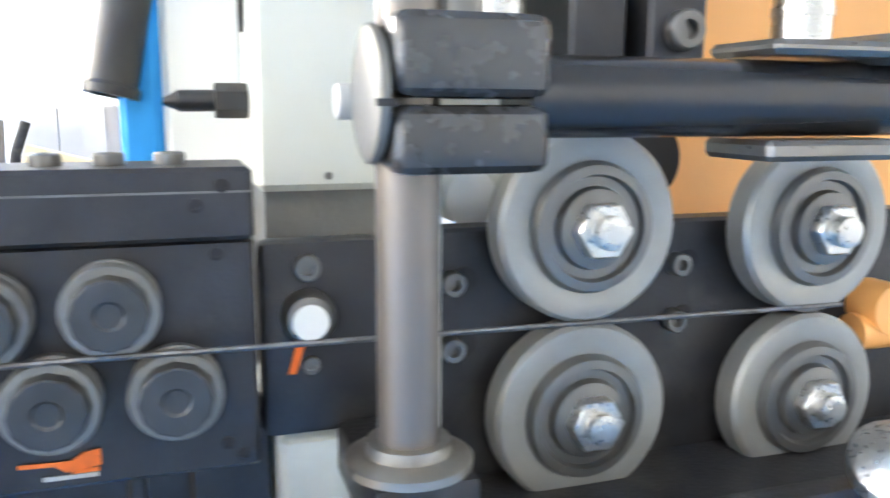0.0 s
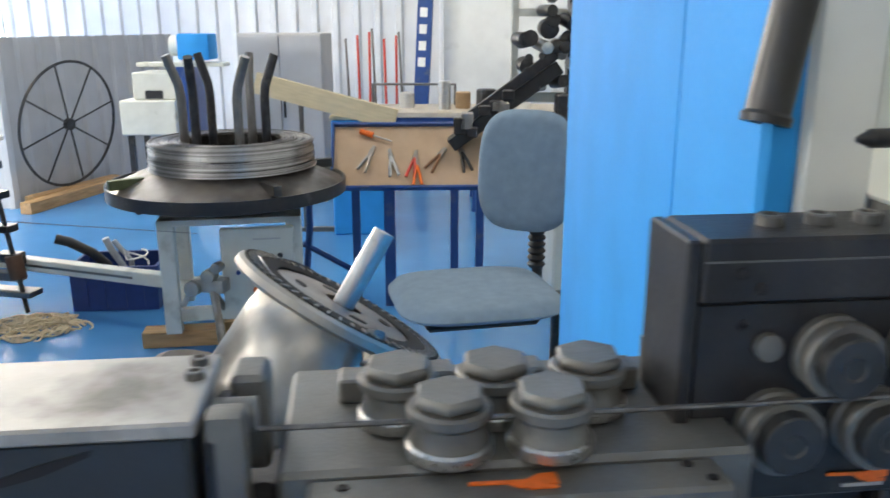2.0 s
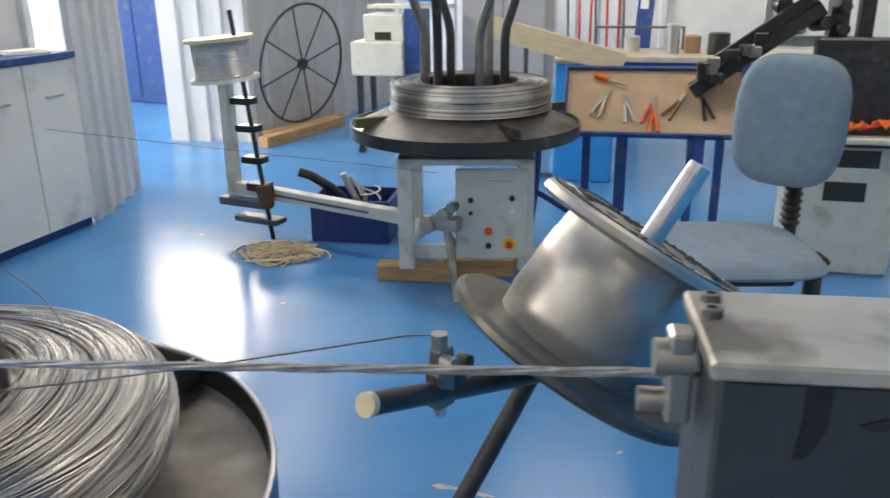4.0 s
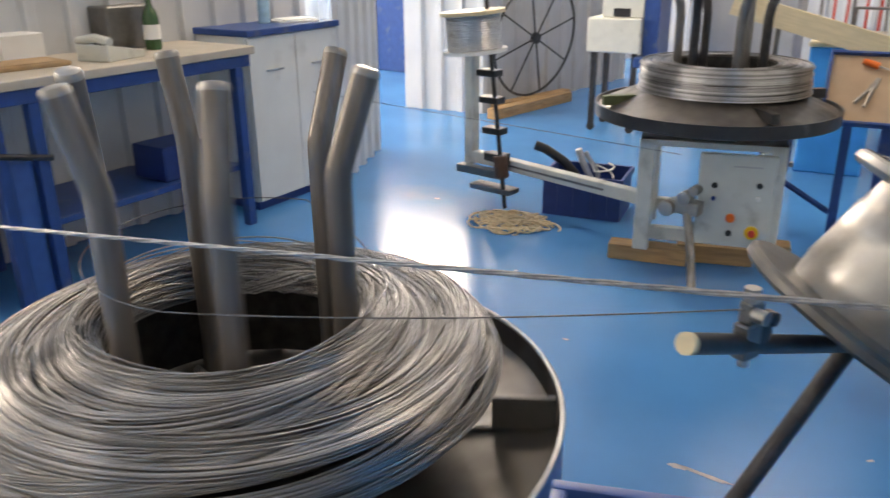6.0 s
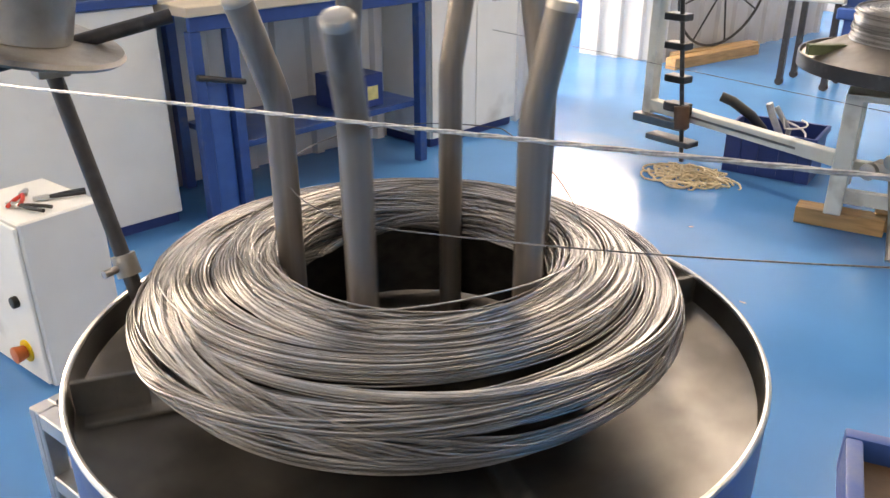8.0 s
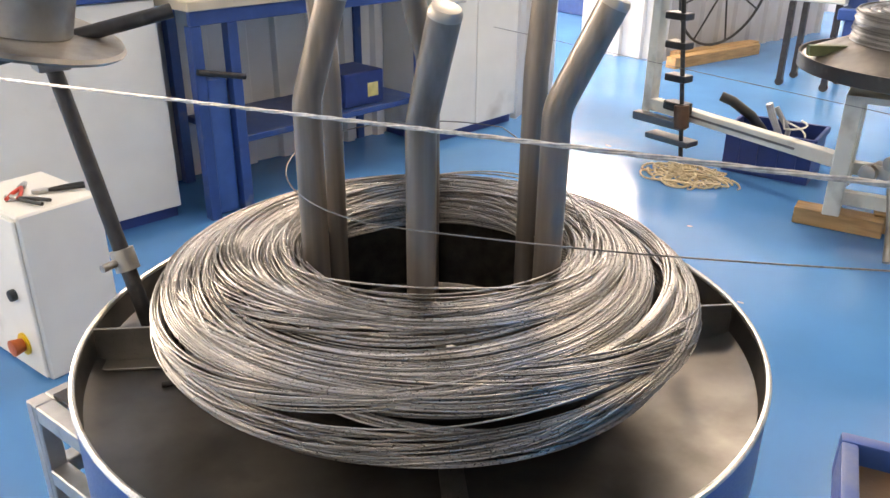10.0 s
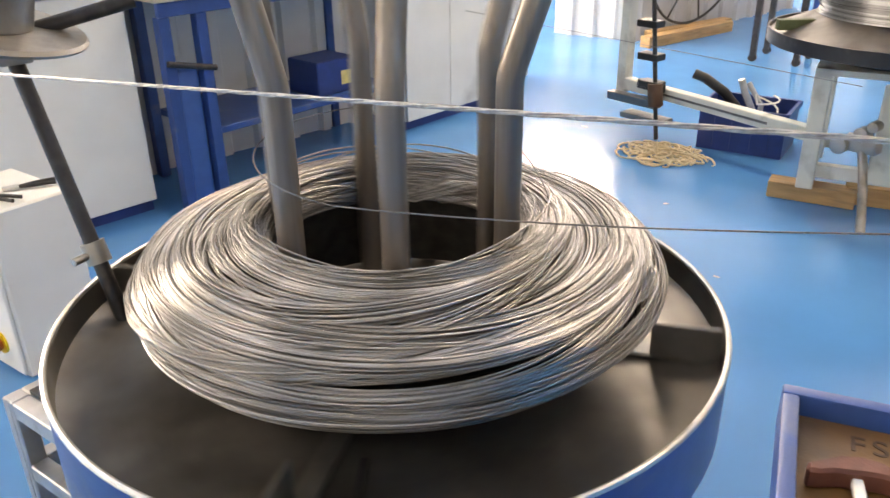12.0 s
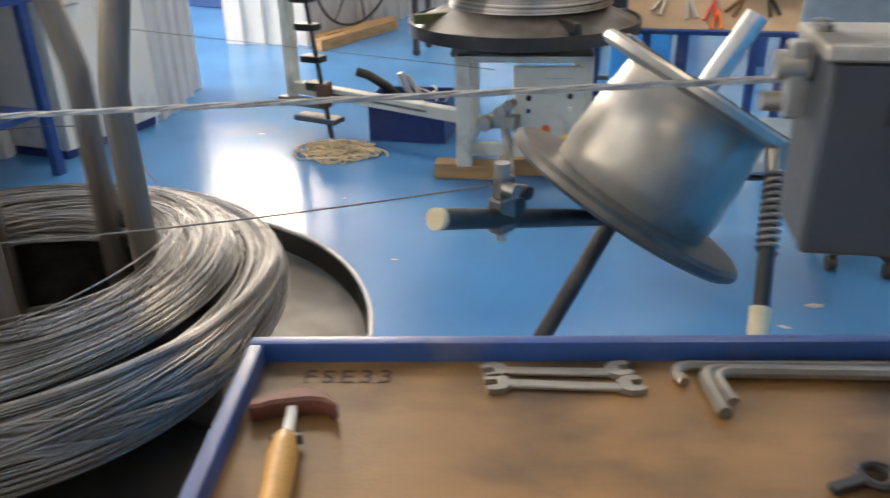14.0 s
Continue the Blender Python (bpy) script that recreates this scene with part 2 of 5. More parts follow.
        if bevel:
            bmesh.ops.bevel(b, geom=b.edges[:], offset=bevel, segments=1, affect="EDGES")
        return self._add(b, m)

    def mesh(self, name, material, smooth=True):
        me = bpy.data.meshes.new(name)
        self.bm.to_mesh(me)
        self.bm.free()
        me.materials.append(material)
        if smooth:
            for p in me.polygons:
                p.use_smooth = True
            me.set_sharp_from_angle(angle=radians(35))
        return me


def thing(name, m, label, category, group="", kind=""):
    ob = new(name)
    ob.matrix_world = m
    ob.empty_display_size = 0.05
    return tagged(ob, label, category, group, kind)


def part(name, shape, material, parent, label="", m=None):
    ob = new(name, shape.mesh(name, material))
    ob.parent = parent
    if m is not None:
        ob.matrix_basis = m
    return tagged(ob, label)


def solo(name, shape, material, m, label, category="", group="", kind=""):
    ob = new(name, shape.mesh(name, material))
    ob.matrix_world = m
    return tagged(ob, label, category, group, kind)


def ring(r, z, seg=48, wob=0.0, ph=0.0, cx=0.0, cy=0.0, tilt=0.0, az=0.0):
    out = []
    for i in range(seg):
        a = 2 * math.pi * i / seg
        q = r + wob * math.sin(2 * a + ph)
        x, y = cx + q * math.cos(a), cy + q * math.sin(a)
        out.append((x, y, z + tilt * (math.cos(a - az)) * q))
    return out


def hexagon(r):
    return [(r * math.cos(math.pi * k / 3), r * math.sin(math.pi * k / 3)) for k in range(6)]


# ---------------------------------------------------------------- setting
W, E, S, N, H = HALL
solo("floor", Shape().box(W - 0.2, E + 0.2, S - 0.2, N + 0.2, -0.15, 0), FLOOR, Matrix(), "glossy bright blue epoxy workshop floor with pale scuffs and painted-in sheen", "floor", kind="structure")
solo("ceiling", Shape().box(W - 0.2, E + 0.2, S - 0.2, N + 0.2, H, H + 0.15), CONCRETE, Matrix(), "plain pale grey workshop ceiling", "ceiling", kind="structure")


def corrugated(name, a, b, z0, z1, pitch, depth, material, label, thick=0.03):
    """A rib-pressed sheet wall from a to b, its ribs towards the right-hand side of that way."""
    a, b = Vector((*a, 0)), Vector((*b, 0))
    length = (b - a).length
    pts = []
    n = max(1, round(length / pitch))
    p = length / n
    for i in range(n):
        x = i * p
        pts += [(x, 0), (x + p * 0.62, 0), (x + p * 0.70, -depth), (x + p * 0.92, -depth)]
    pts.append((length, 0))
    poly = pts + [(length, thick), (0, thick)]
    ang = math.atan2((b - a).y, (b - a).x)
    s = Shape().prism(poly, z0, z1)
    return solo(name, s, material, Matrix.Translation(a) @ Matrix.Rotation(ang, 4, "Z"), label, "wall", kind="structure")


corrugated("wall_north", (W, N - 0.1), (E, N - 0.1), 0, H, 0.26, 0.035, PANEL_WHITE, "tall white ribbed sheet-metal wall")
solo("wall_east", Shape().box(E, E + 0.2, S, N, 0, H), WHITE_PAINT, Matrix(), "plain white painted wall", "wall", kind="structure")
solo("wall_south", Shape().box(W, E, S - 0.2, S, 0, H), WHITE_PAINT, Matrix(), "plain white painted wall", "wall", kind="structure")
solo("wall_west", Shape().box(W - 0.2, W, S, N, 0, H), WHITE_PAINT, Matrix(), "plain white painted wall", "wall", kind="structure")
def window(name, x0, x1, z0, z1, panes, label):
    w = thing(name, Matrix(), label, "window", kind="structure")
    y = N - 0.14
    fr = Shape().box(x0, x1, y - 0.05, y, z0, z0 + 0.07).box(x0, x1, y - 0.05, y, z1 - 0.07, z1)
    for k in range(panes + 1):
        xx = x0 + (x1 - x0 - 0.06) * k / panes
        fr.box(xx, xx + 0.06, y - 0.049, y - 0.001, z0 + 0.07, z1 - 0.07)
    part("window_frame", fr, WHITE_PAINT, w)
    for k in range(panes):
        xx = x0 + (x1 - x0 - 0.06) * k / panes
        part("pane", Shape().box(xx + 0.06, xx + (x1 - x0 - 0.06) / panes, y - 0.03, y - 0.02, z0 + 0.07, z1 - 0.07), WINDOW_GLOW, w)


ww = thing("window_3", Matrix(), "high bright daylight window in the west wall", "window", kind="structure")
part("window_frame", Shape().box(W, W + 0.05, -2.6, 3.6, 2.3, 2.38).box(W, W + 0.05, -2.6, 3.6, 4.22, 4.3).box(W, W + 0.05, -2.6, -2.52, 2.38, 4.22).box(W, W + 0.05, 3.52, 3.6, 2.38, 4.22), WHITE_PAINT, ww)
part("pane", Shape().box(W + 0.01, W + 0.02, -2.52, 3.52, 2.38, 4.22), WINDOW_GLOW, ww)
window("window_1", -8.75, -6.45, 0.5, 4.4, 2, "tall bright daylight window in the ribbed wall")

# low partition of ribbed sheet
corrugated("wall_partition_ribbed", (-4.02, 6.64), (-3.26, 6.86), 0, 1.33, 0.19, 0.03, PANEL_WHITE, "low white ribbed sheet partition", 0.04)
corrugated("wall_partition_far", (-3.27, 6.90), (-3.27, 9.4), 0, 1.33, 0.24, 0.03, GREY_WALL, "low pale grey ribbed partition", 0.04)
# ribbed wall beside the cabinets
corrugated("wall_side_ribbed", (-2.67, 4.60), (-3.09, 5.32), 0, 2.6, 0.21, 0.03, PANEL_WHITE, "white ribbed sheet wall beside the cabinets", 0.04)
corrugated("wall_behind_bench", (-2.78, 1.2), (-2.98, 4.6), 0, 2.6, 0.21, 0.03, PANEL_WHITE, "white ribbed sheet wall behind the workbench", 0.04)
solo("wall_blue_locker", Shape().box(-6.6, -5.2, 8.2, 8.6, 0, 2.2, 0.01).box(-5.92, -5.9, 8.19, 8.2, 0.05, 2.15), BLUE_FRAME, Matrix(), "dark blue steel locker behind the partition", "locker", kind="structure")
solo("wall_white_far", Shape().box(-0.35, 3.0, 9.6, 9.75, 0, 2.6, 0.004), WHITE_PAINT, Matrix(), "smooth white wall panel behind the far workbench", "wall", kind="structure")
# housings for the assumed lamps, added out of view
for lx, ly in ADDED_LUMINAIRES:
    lum = thing("added_ceiling_light", pose(lx, ly, H), "long white ceiling luminaire added out of view", "ceiling light", "ceiling lights")
    part("frame", Shape().box(-0.75, 0.75, -0.3, 0.3, -0.06, 0, 0.01), WHITE_PAINT, lum)
    part("diffuser", Shape().box(-0.7, 0.7, -0.25, 0.25, -0.075, -0.061), ADDED_LAMP_GLOW, lum)

# ---------------------------------------------------------------- wire machine
MM = pose(1.495, 1.661, 0, 0, 0, 18)  # u along the wire, v into the machine
WIRE_Z = 1.285


def screw(parent, c, d, r, h, name="screw", material=None):
    """A socket-head cap screw."""
    a = Vector(c)
    d = Vector(d).normalized()
    s = Shape().lathe([(0, 0), (r, 0), (r, h * 0.85), (r * 0.88, h), (r * 0.5, h), (r * 0.5, h * 0.45), (0, h * 0.45)], 18, Matrix.Translation(a) @ orient(d))
    return part(name, s, material or HUB_STEEL, parent)


def hand_arrow(parent, m, scale, mirror=1):
    """A pointing-hand sticker in orange on a pale backing."""
    s = Shape()
    s.prism([(0, 0), (0.045 * mirror, -0.001), (0.055 * mirror, 0.006), (0.07 * mirror, 0.008), (0.07 * mirror, -0.008), (0.04 * mirror, -0.012), (0.03 * mirror, -0.005), (0, -0.004)], 0, 0.0006)
    s.prism([(0.045 * mirror, -0.014), (0.068 * mirror, -0.014), (0.068 * mirror, -0.010), (0.045 * mirror, -0.010)], 0, 0.0006)
    return part("arrow_sticker", s, ORANGE, parent, "orange pointing-hand sticker", m @ Matrix.Diagonal((scale, scale, 1, 1)))


FRONT = Matrix.Rotation(radians(90), 4, "X")  # lays a flat shape on a face that looks towards -v

# base cabinet and column
base = thing("machine_base", MM, "pale grey painted machine base under the feed rollers", "machine base")
part("body", Shape().box(0.064, 1.2, 0.06, 0.26, 0, 1.236, 0.004), CREAM_PAINT, base)
part("top_plate", Shape().box(0.064, 0.62, 0.022, 0.14, 1.05, 1.2362, 0.003), CREAM_PAINT, base)
part("plinth", Shape().box(0.05, 1.21, 0.05, 0.27, 0.0, 0.08), BLACK_PAINT, base)

column = thing("machine_column", MM, "white painted machine column with an oval hole", "machine column")
cs = Shape().box(0.062, 0.128, 0.06, 0.17, 1.3285, 2.0, 0.003)
part("body", cs, CREAM_PAINT, column)
part("foot", Shape().box(0.066, 0.125, 0.068, 0.165, 1.2362, 1.3285), DUSTY_STEEL, column)
part("oval_hole", Shape().cyl((0, 0, 0), (0, 0, 0.0015), 0.0115, seg=28), INK, column, "", Matrix.Translation((0.0606, 0.098, 1.413)) @ Matrix.Rotation(radians(90), 4, "Y") @ Matrix.Diagonal((1.5, 0.85, 1, 1)))
part("stud", Shape().cyl((0.062, 0.085, 1.366), (0.048, 0.085, 1.366), 0.0075, seg=6, bevel=0.001).cyl((0.048, 0.085, 1.366), (0.033, 0.085, 1.3658), 0.0046, seg=14).cyl((0.033, 0.085, 1.3658), (0.027, 0.085, 1.3655), 0.0042, 0.0015, seg=14), BLACK_PAINT, column, "black threaded stud")
screw(column, (0.092, 0.06, 1.335), (0, -1, 0), 0.0016, 0.0012)

tube = thing("hose_nozzle", MM, "black tilted tube with a collared mouth", "tube")
part("tube", Shape().lathe([(0.0, 0.001), (0.0085, 0.001), (0.0085, 0.0), (0.0125, 0.0), (0.013, 0.004), (0.0115, 0.006), (0.0115, 0.3), (0, 0.3)], 28, Matrix.Translation((0.004, 0.128, 1.368)) @ orient((0.05, 0.02, 0.25))), BLACK_PAINT, tube)
part("bracket", Shape().box(0.05, 0.128, 0.14, 0.165, 1.62, 1.66, 0.003), DARK_STEEL, tube)

panel = thing("cabinet_door", MM, "tall bright blue painted steel door with a vertical seam", "cabinet door")
door_m = Matrix.Translation((0.032, 0.31, 0)) @ Matrix.Rotation(math.atan2(0.69, 0.10), 4, "Z")
part("leaf", Shape().box(0.004, 0.695, -0.02, 0, 0.05, 2.1, 0.006, 2), BLUE_PANEL, panel, "", door_m)
part("fixed_leaf", Shape().box(-0.18, 0.0, -0.02, 0.0, 0.05, 2.1, 0.004), BLUE_PANEL, panel, "", door_m)
part("seam", Shape().box(0.0, 0.004, -0.018, -0.006, 0.05, 2.1), GREY_STEEL, panel, "", door_m)
part("frame", Shape().box(-0.18, 0.68, -0.06, -0.02, 0.0, 2.15, 0.004), WHITE_PAINT, panel, "", door_m)

# roller plate and feed rollers
plate = thing("feed_roller_plate", MM, "blackened steel plate that carries four feed rollers", "roller plate")
part("plate", Shape().box(0.1255, 0.372, 0.018, 0.034, 1.205, 1.3165, 0.0015), DARK_STEEL, plate)
part("side_cheek", Shape().box(0.1185, 0.1245, 0.004, 0.0595, 1.2365, 1.354, 0.001), CREAM_PAINT, plate, "pale side cheek")
for u, z in ((0.1325, 1.295), (0.1325, 1.268), (0.2365, 1.297), (0.2355, 1.272)):
    screw(plate, (u, 0.018, z), (0, -1, 0), 0.0052, 0.006)
    part("washer_hole", Shape().cyl((u + 0.006, 0.0182, z + 0.001), (u + 0.006, 0.0174, z + 0.001), 0.005), INK, plate)
for u, z in ((0.183, 1.318), (0.183, 1.241), (0.294, 1.3135), (0.294, 1.2365)):
    roller = thing("feed_roller", MM @ pose(u, 0, z), "bright ground-steel feed roller with a dark hub and hexagon nut", "roller", "feed rollers")
    fm = Matrix.Rotation(radians(90), 4, "X")
    part("tyre", Shape().lathe([(0.022, -0.012), (0.0365, -0.012), (0.0383, -0.010), (0.0383, 0.001), (0.0365, 0.003), (0.027, 0.0035), (0.022, 0.001)], 56, fm), ROLL_STEEL, roller)
    part("hub", Shape().lathe([(0, -0.014), (0.026, -0.014), (0.026, 0.004), (0.0245, 0.0075), (0.021, 0.0078), (0.020, 0.005), (0.0165, 0.005), (0.0155, 0.0085), (0.011, 0.0095), (0, 0.0095)], 44, fm), HUB_STEEL, roller)
    part("nut", Shape().prism(hexagon(0.0118), 0.009, 0.0155, fm, 0.0008), CHROME, roller)
    part("stud", Shape().cyl((0, -0.015, 0), (0, -0.0205, 0), 0.0066, seg=20, bevel=0.001).cyl((0, -0.0205, 0), (0, -0.021, 0), 0.004), CHROME, roller)
    part("axle", Shape().cyl((0, 0.012, 0), (0, 0.02, 0), 0.012), DARK_STEEL, roller)

# entry plate with its guide bush
entry = thing("entry_plate", MM, "dark entry plate with a white guide bush", "guide plate")
part("plate", Shape().box(0.058, 0.105, 0.018, 0.032, 1.238, 1.3145, 0.004, 2), DARK_STEEL, entry)
part("bush", Shape().lathe([(0.0, 0.0), (0.0105, 0.0), (0.0105, 0.004), (0.0085, 0.0075), (0.006, 0.0078), (0.006, 0.0072), (0, 0.0072)], 30, Matrix.Translation((0.0755, 0.018, WIRE_Z + 0.001)) @ FRONT), GREY_STEEL, entry)
part("insert", Shape().cyl((0.0755, 0.0107, WIRE_Z), (0.0755, 0.0098, WIRE_Z), 0.0068, seg=26), PAPER, entry, "bright white ceramic insert")
screw(entry, (0.0755, 0.018, 1.3045), (0, -1, 0), 0.0052, 0.004)
screw(entry, (0.0762, 0.018, 1.2665), (0, -1, 0), 0.0035, 0.003)
part("tag", Shape().prism([(0, 0), (0.004, 0.001), (-0.001, -0.014), (-0.004, -0.014)], 0, 0.0006, Matrix.Translation((0.0715, 0.0174, 1.2775)) @ FRONT), ORANGE, entry, "orange paint mark")

# clamp post with its cross bar
post = thing("clamp_post", MM, "grey steel post with a split clamp and a black cross bar", "clamp post")
part("post", Shape().cyl((0.1015, -0.03, 1.236), (0.1015, -0.03, 1.46), 0.0105, seg=32), POST_STEEL, post)
part("collar", Shape().lathe([(0.0105, 0), (0.022, 0), (0.022, 0.003), (0.018, 0.005), (0.015, 0.005), (0.0145, 0.009), (0.0105, 0.009)], 36, Matrix.Translation((0.1015, -0.03, 1.2440))), CAST, post)
cb = Shape()
for z0, z1 in ((1.3435, 1.3645), (1.3665, 1.392)):
    cb.box(0.0915, 0.142, -0.052, -0.01, z0, z1, 0.006, 3)
part("clamp", cb, OILED_STEEL, post)
part("boss", Shape().cyl((0.0912, -0.031, 1.3675), (0.087, -0.031, 1.3675), 0.0215, seg=40, bevel=0.003), DUSTY_STEEL, post, "grey rounded clamp end")
part("end_bolt", Shape().cyl((0.093, -0.001, 1.3655), (0.084, -0.001, 1.3655), 0.0062, seg=24, bevel=0.001), PALE_GREY, post, "pale bolt head")
part("bolt_neck", Shape().cyl((0.108, -0.001, 1.3655), (0.0925, -0.001, 1.3655), 0.0072, seg=24).box(0.098, 0.112, -0.012, 0.004, 1.358, 1.373, 0.001), DARK_STEEL, post)
part("boss_slot", Shape().box(0.0855, 0.0915, -0.0547, -0.0535, 1.3640, 1.3662, 0.0), INK, post)
part("cross_bar", Shape().cyl((0.138, -0.031, 1.3675), (0.46, -0.031, 1.3675), 0.0138, seg=36), BAR_STEEL, post)
part("bar_clip", Shape().box(0.225, 0.29, -0.05, -0.012, 1.3822, 1.3875, 0.002).box(0.225, 0.29, -0.05, -0.012, 1.3455, 1.3530, 0.002).box(0.276, 0.31, -0.051, -0.011, 1.380, 1.391, 0.002), GREY_STEEL, post)
screw(post, (0.118, -0.031, 1.392), (0, 0, 1), 0.008, 0.008, "clamp_screw")
part("foot", Shape().box(0.085, 0.122, -0.048, 0.016, 1.222, 1.2442, 0.004, 2), DARK_STEEL, post)
part("bridge", Shape().box(0.123, 0.44, -0.058, -0.046, 1.211, 1.2225, 0.003, 2).box(0.09, 0.44, -0.0455, 0.0215, 1.195, 1.2110, 0.003), DARK_STEEL, post)
part("oiler", Shape().lathe([(0, 0), (0.02, 0), (0.021, 0.008), (0.015, 0.014), (0.009, 0.016), (0.008, 0.03), (0, 0.031)], 26, Matrix.Translation((0.288, -0.062, 1.226)) @ orient((-0.2, -0.35, 0.7))), CHROME, post, "bright knurled oiler cap")

# tool head behind the rollers
head = thing("forming_head", MM, "forming head with chrome spindles and a glow-tinted orange guard", "machine head")
# the panel's orange also stands for warm light behind the rollers
part("panel", Shape().box(0.225, 0.75, 0.13, 0.16, 1.236, 1.62, 0.004), PEACH, head, "orange guard with a warm glow put in its colour")
part("back_plate", Shape().box(0.13, 0.235, 0.10, 0.13, 1.3165, 1.62, 0.003), CREAM_PAINT, head)
part("spindle", Shape().cyl((0.165, 0.055, 1.397), (0.165, 0.055, 1.55), 0.0125, seg=28).cyl((0.165, 0.055, 1.390), (0.165, 0.055, 1.397), 0.0105, 0.0125, seg=28), CHROME, head)
part("slide_block", Shape().box(0.232, 0.262, 0.04, 0.10, 1.372, 1.55, 0.002).box(0.196, 0.224, 0.045, 0.10, 1.36, 1.55, 0.002), DARK_STEEL, head)
screw(head, (0.248, 0.04, 1.398), (0, -1, 0), 0.009, 0.007)
part("cam_follower", Shape().cyl((0.305, 0.03, 1.392), (0.305, 0.03, 1.44), 0.013, seg=26).cyl((0.305, 0.03, 1.405), (0.305, 0.03, 1.409), 0.0137, seg=26), CHROME, head)
part("spring_stack", Shape().cyl((0.238, 0.05, 1.34), (0.238, 0.12, 1.34), 0.02, seg=26).cyl((0.238, 0.06, 1.34), (0.238, 0.066, 1.34), 0.023, seg=26).cyl((0.238, 0.075, 1.34), (0.238, 0.081, 1.34), 0.023, seg=26), BLACK_PAINT, head)
part("white_drum", Shape().cyl((0.148, 0.036, 1.326), (0.148, 0.085, 1.326), 0.012, seg=24, bevel=0.002), PAPER, head)
part("copper_fitting", Shape().cyl((0.345, 0.0, 1.272), (0.345, 0.05, 1.272), 0.012, seg=20).cyl((0.33, 0.01, 1.26), (0.36, 0.01, 1.26), 0.009, seg=18), PEACH, head)

# five-roller straightener
block = thing("wire_straightener", MM, "blackened steel straightener block with five rollers", "straightener")
part("body", Shape().box(-0.082, 0.055, 0.0, 0.036, 1.2365, 1.3195, 0.0015), DARK_STEEL, block)
part("cover", Shape().box(-0.0822, 0.055, -0.004, 0.036, 1.3195, 1.3440, 0.0015), DARK_STEEL, block)
part("end_plate", Shape().box(-0.088, -0.0825, -0.003, 0.036, 1.2365, 1.3435, 0.001), DARK_STEEL, block)
part("edge_strip", Shape().box(-0.082, 0.055, -0.0045, -0.004, 1.3355, 1.3362), DUSTY_STEEL, block)
for k in range(5):
    screw(block, (-0.049 + 0.0195 * k, 0.016, 1.344), (0, 0, 1), 0.0052, 0.0042, "cap_screw")
for u, z in ((-0.029, 1.2985), (0.009, 1.2995), (-0.0485, 1.2695), (-0.0105, 1.2695), (0.0275, 1.2695)):
    fm = Matrix.Translation((u, 0, z)) @ FRONT
    rr = part("roller", Shape().lathe([(0, 0), (0.0152, 0), (0.0152, 0.0035), (0.0138, 0.0045), (0.0138, 0.0075), (0.0155, 0.0085), (0.0155, 0.0115), (0.0148, 0.0125), (0, 0.0125)], 40, fm), DUSTY_STEEL, block)
    part("cap", Shape().lathe([(0, 0.0125), (0.0124, 0.0125), (0.0118, 0.0175), (0.0112, 0.018), (0.005, 0.018), (0.004, 0.0172), (0, 0.0172)], 12, fm), ROLL_DARK, rr, "dark faceted roller cap")
part("boss", Shape().cyl((-0.054, 0, 1.302), (-0.054, -0.004, 1.302), 0.0055, seg=22, bevel=0.0008), DUSTY_STEEL, block)
for u, z in ((-0.0675, 1.3315), (0.0365, 1.3315), (0.045, 1.338), (-0.060, 1.3255)):
    screw(block, (u, -0.004, z), (0, -1, 0), 0.0024, 0.0008, "socket_screw", INK)
for u, z in ((-0.064, 1.3105), (0.0425, 1.3145), (0.044, 1.2465), (0.049, 1.2415)):
    screw(block, (u, 0, z), (0, -1, 0), 0.0023, 0.0008, "socket_screw", INK)
hand_arrow(block, Matrix.Translation((-0.023, -0.0006, 1.2475)) @ FRONT, 0.36)
part("label_strip", Shape().box(-0.016, 0.001, -0.0007, 0, 1.2405, 1.2420), PALE_GREY, block)
part("hanger", Shape().cyl((0.012, 0.012, 1.2365), (0.012, 0.012, 1.20), 0.0035, seg=14), BLACK_PAINT, block)

# flat straightener bed with upright rollers
bed = thing("straightener_bed", MM, "dusty grey straightener bed with five upright rollers", "straightener")
part("bed_plate", Shape().box(-0.232, -0.066, -0.0235, 0.062, 1.244, 1.2735, 0.002), DUSTY_STEEL, bed)
part("front_ledge", Shape().box(-0.222, -0.082, -0.043, -0.0240, 1.2445, 1.2715, 0.0015), DUSTY_STEEL, bed)
part("ledge_skirt", Shape().box(-0.213, -0.088, -0.0425, -0.0245, 1.21, 1.2445, 0.001), BLACK_PAINT, bed)
part("spacer", Shape().box(-0.082, -0.0665, 0.014, 0.055, 1.2735, 1.288, 0.002), DUSTY_STEEL, bed)
for u0, v0 in ((-0.212, 0.026), (-0.178, 0.030), (-0.142, 0.030), (-0.104, 0.026)):
    part("slide_block", Shape().box(u0, u0 + 0.012, v0, v0 + 0.014, 1.2735, 1.2835, 0.001), DUSTY_STEEL, bed)
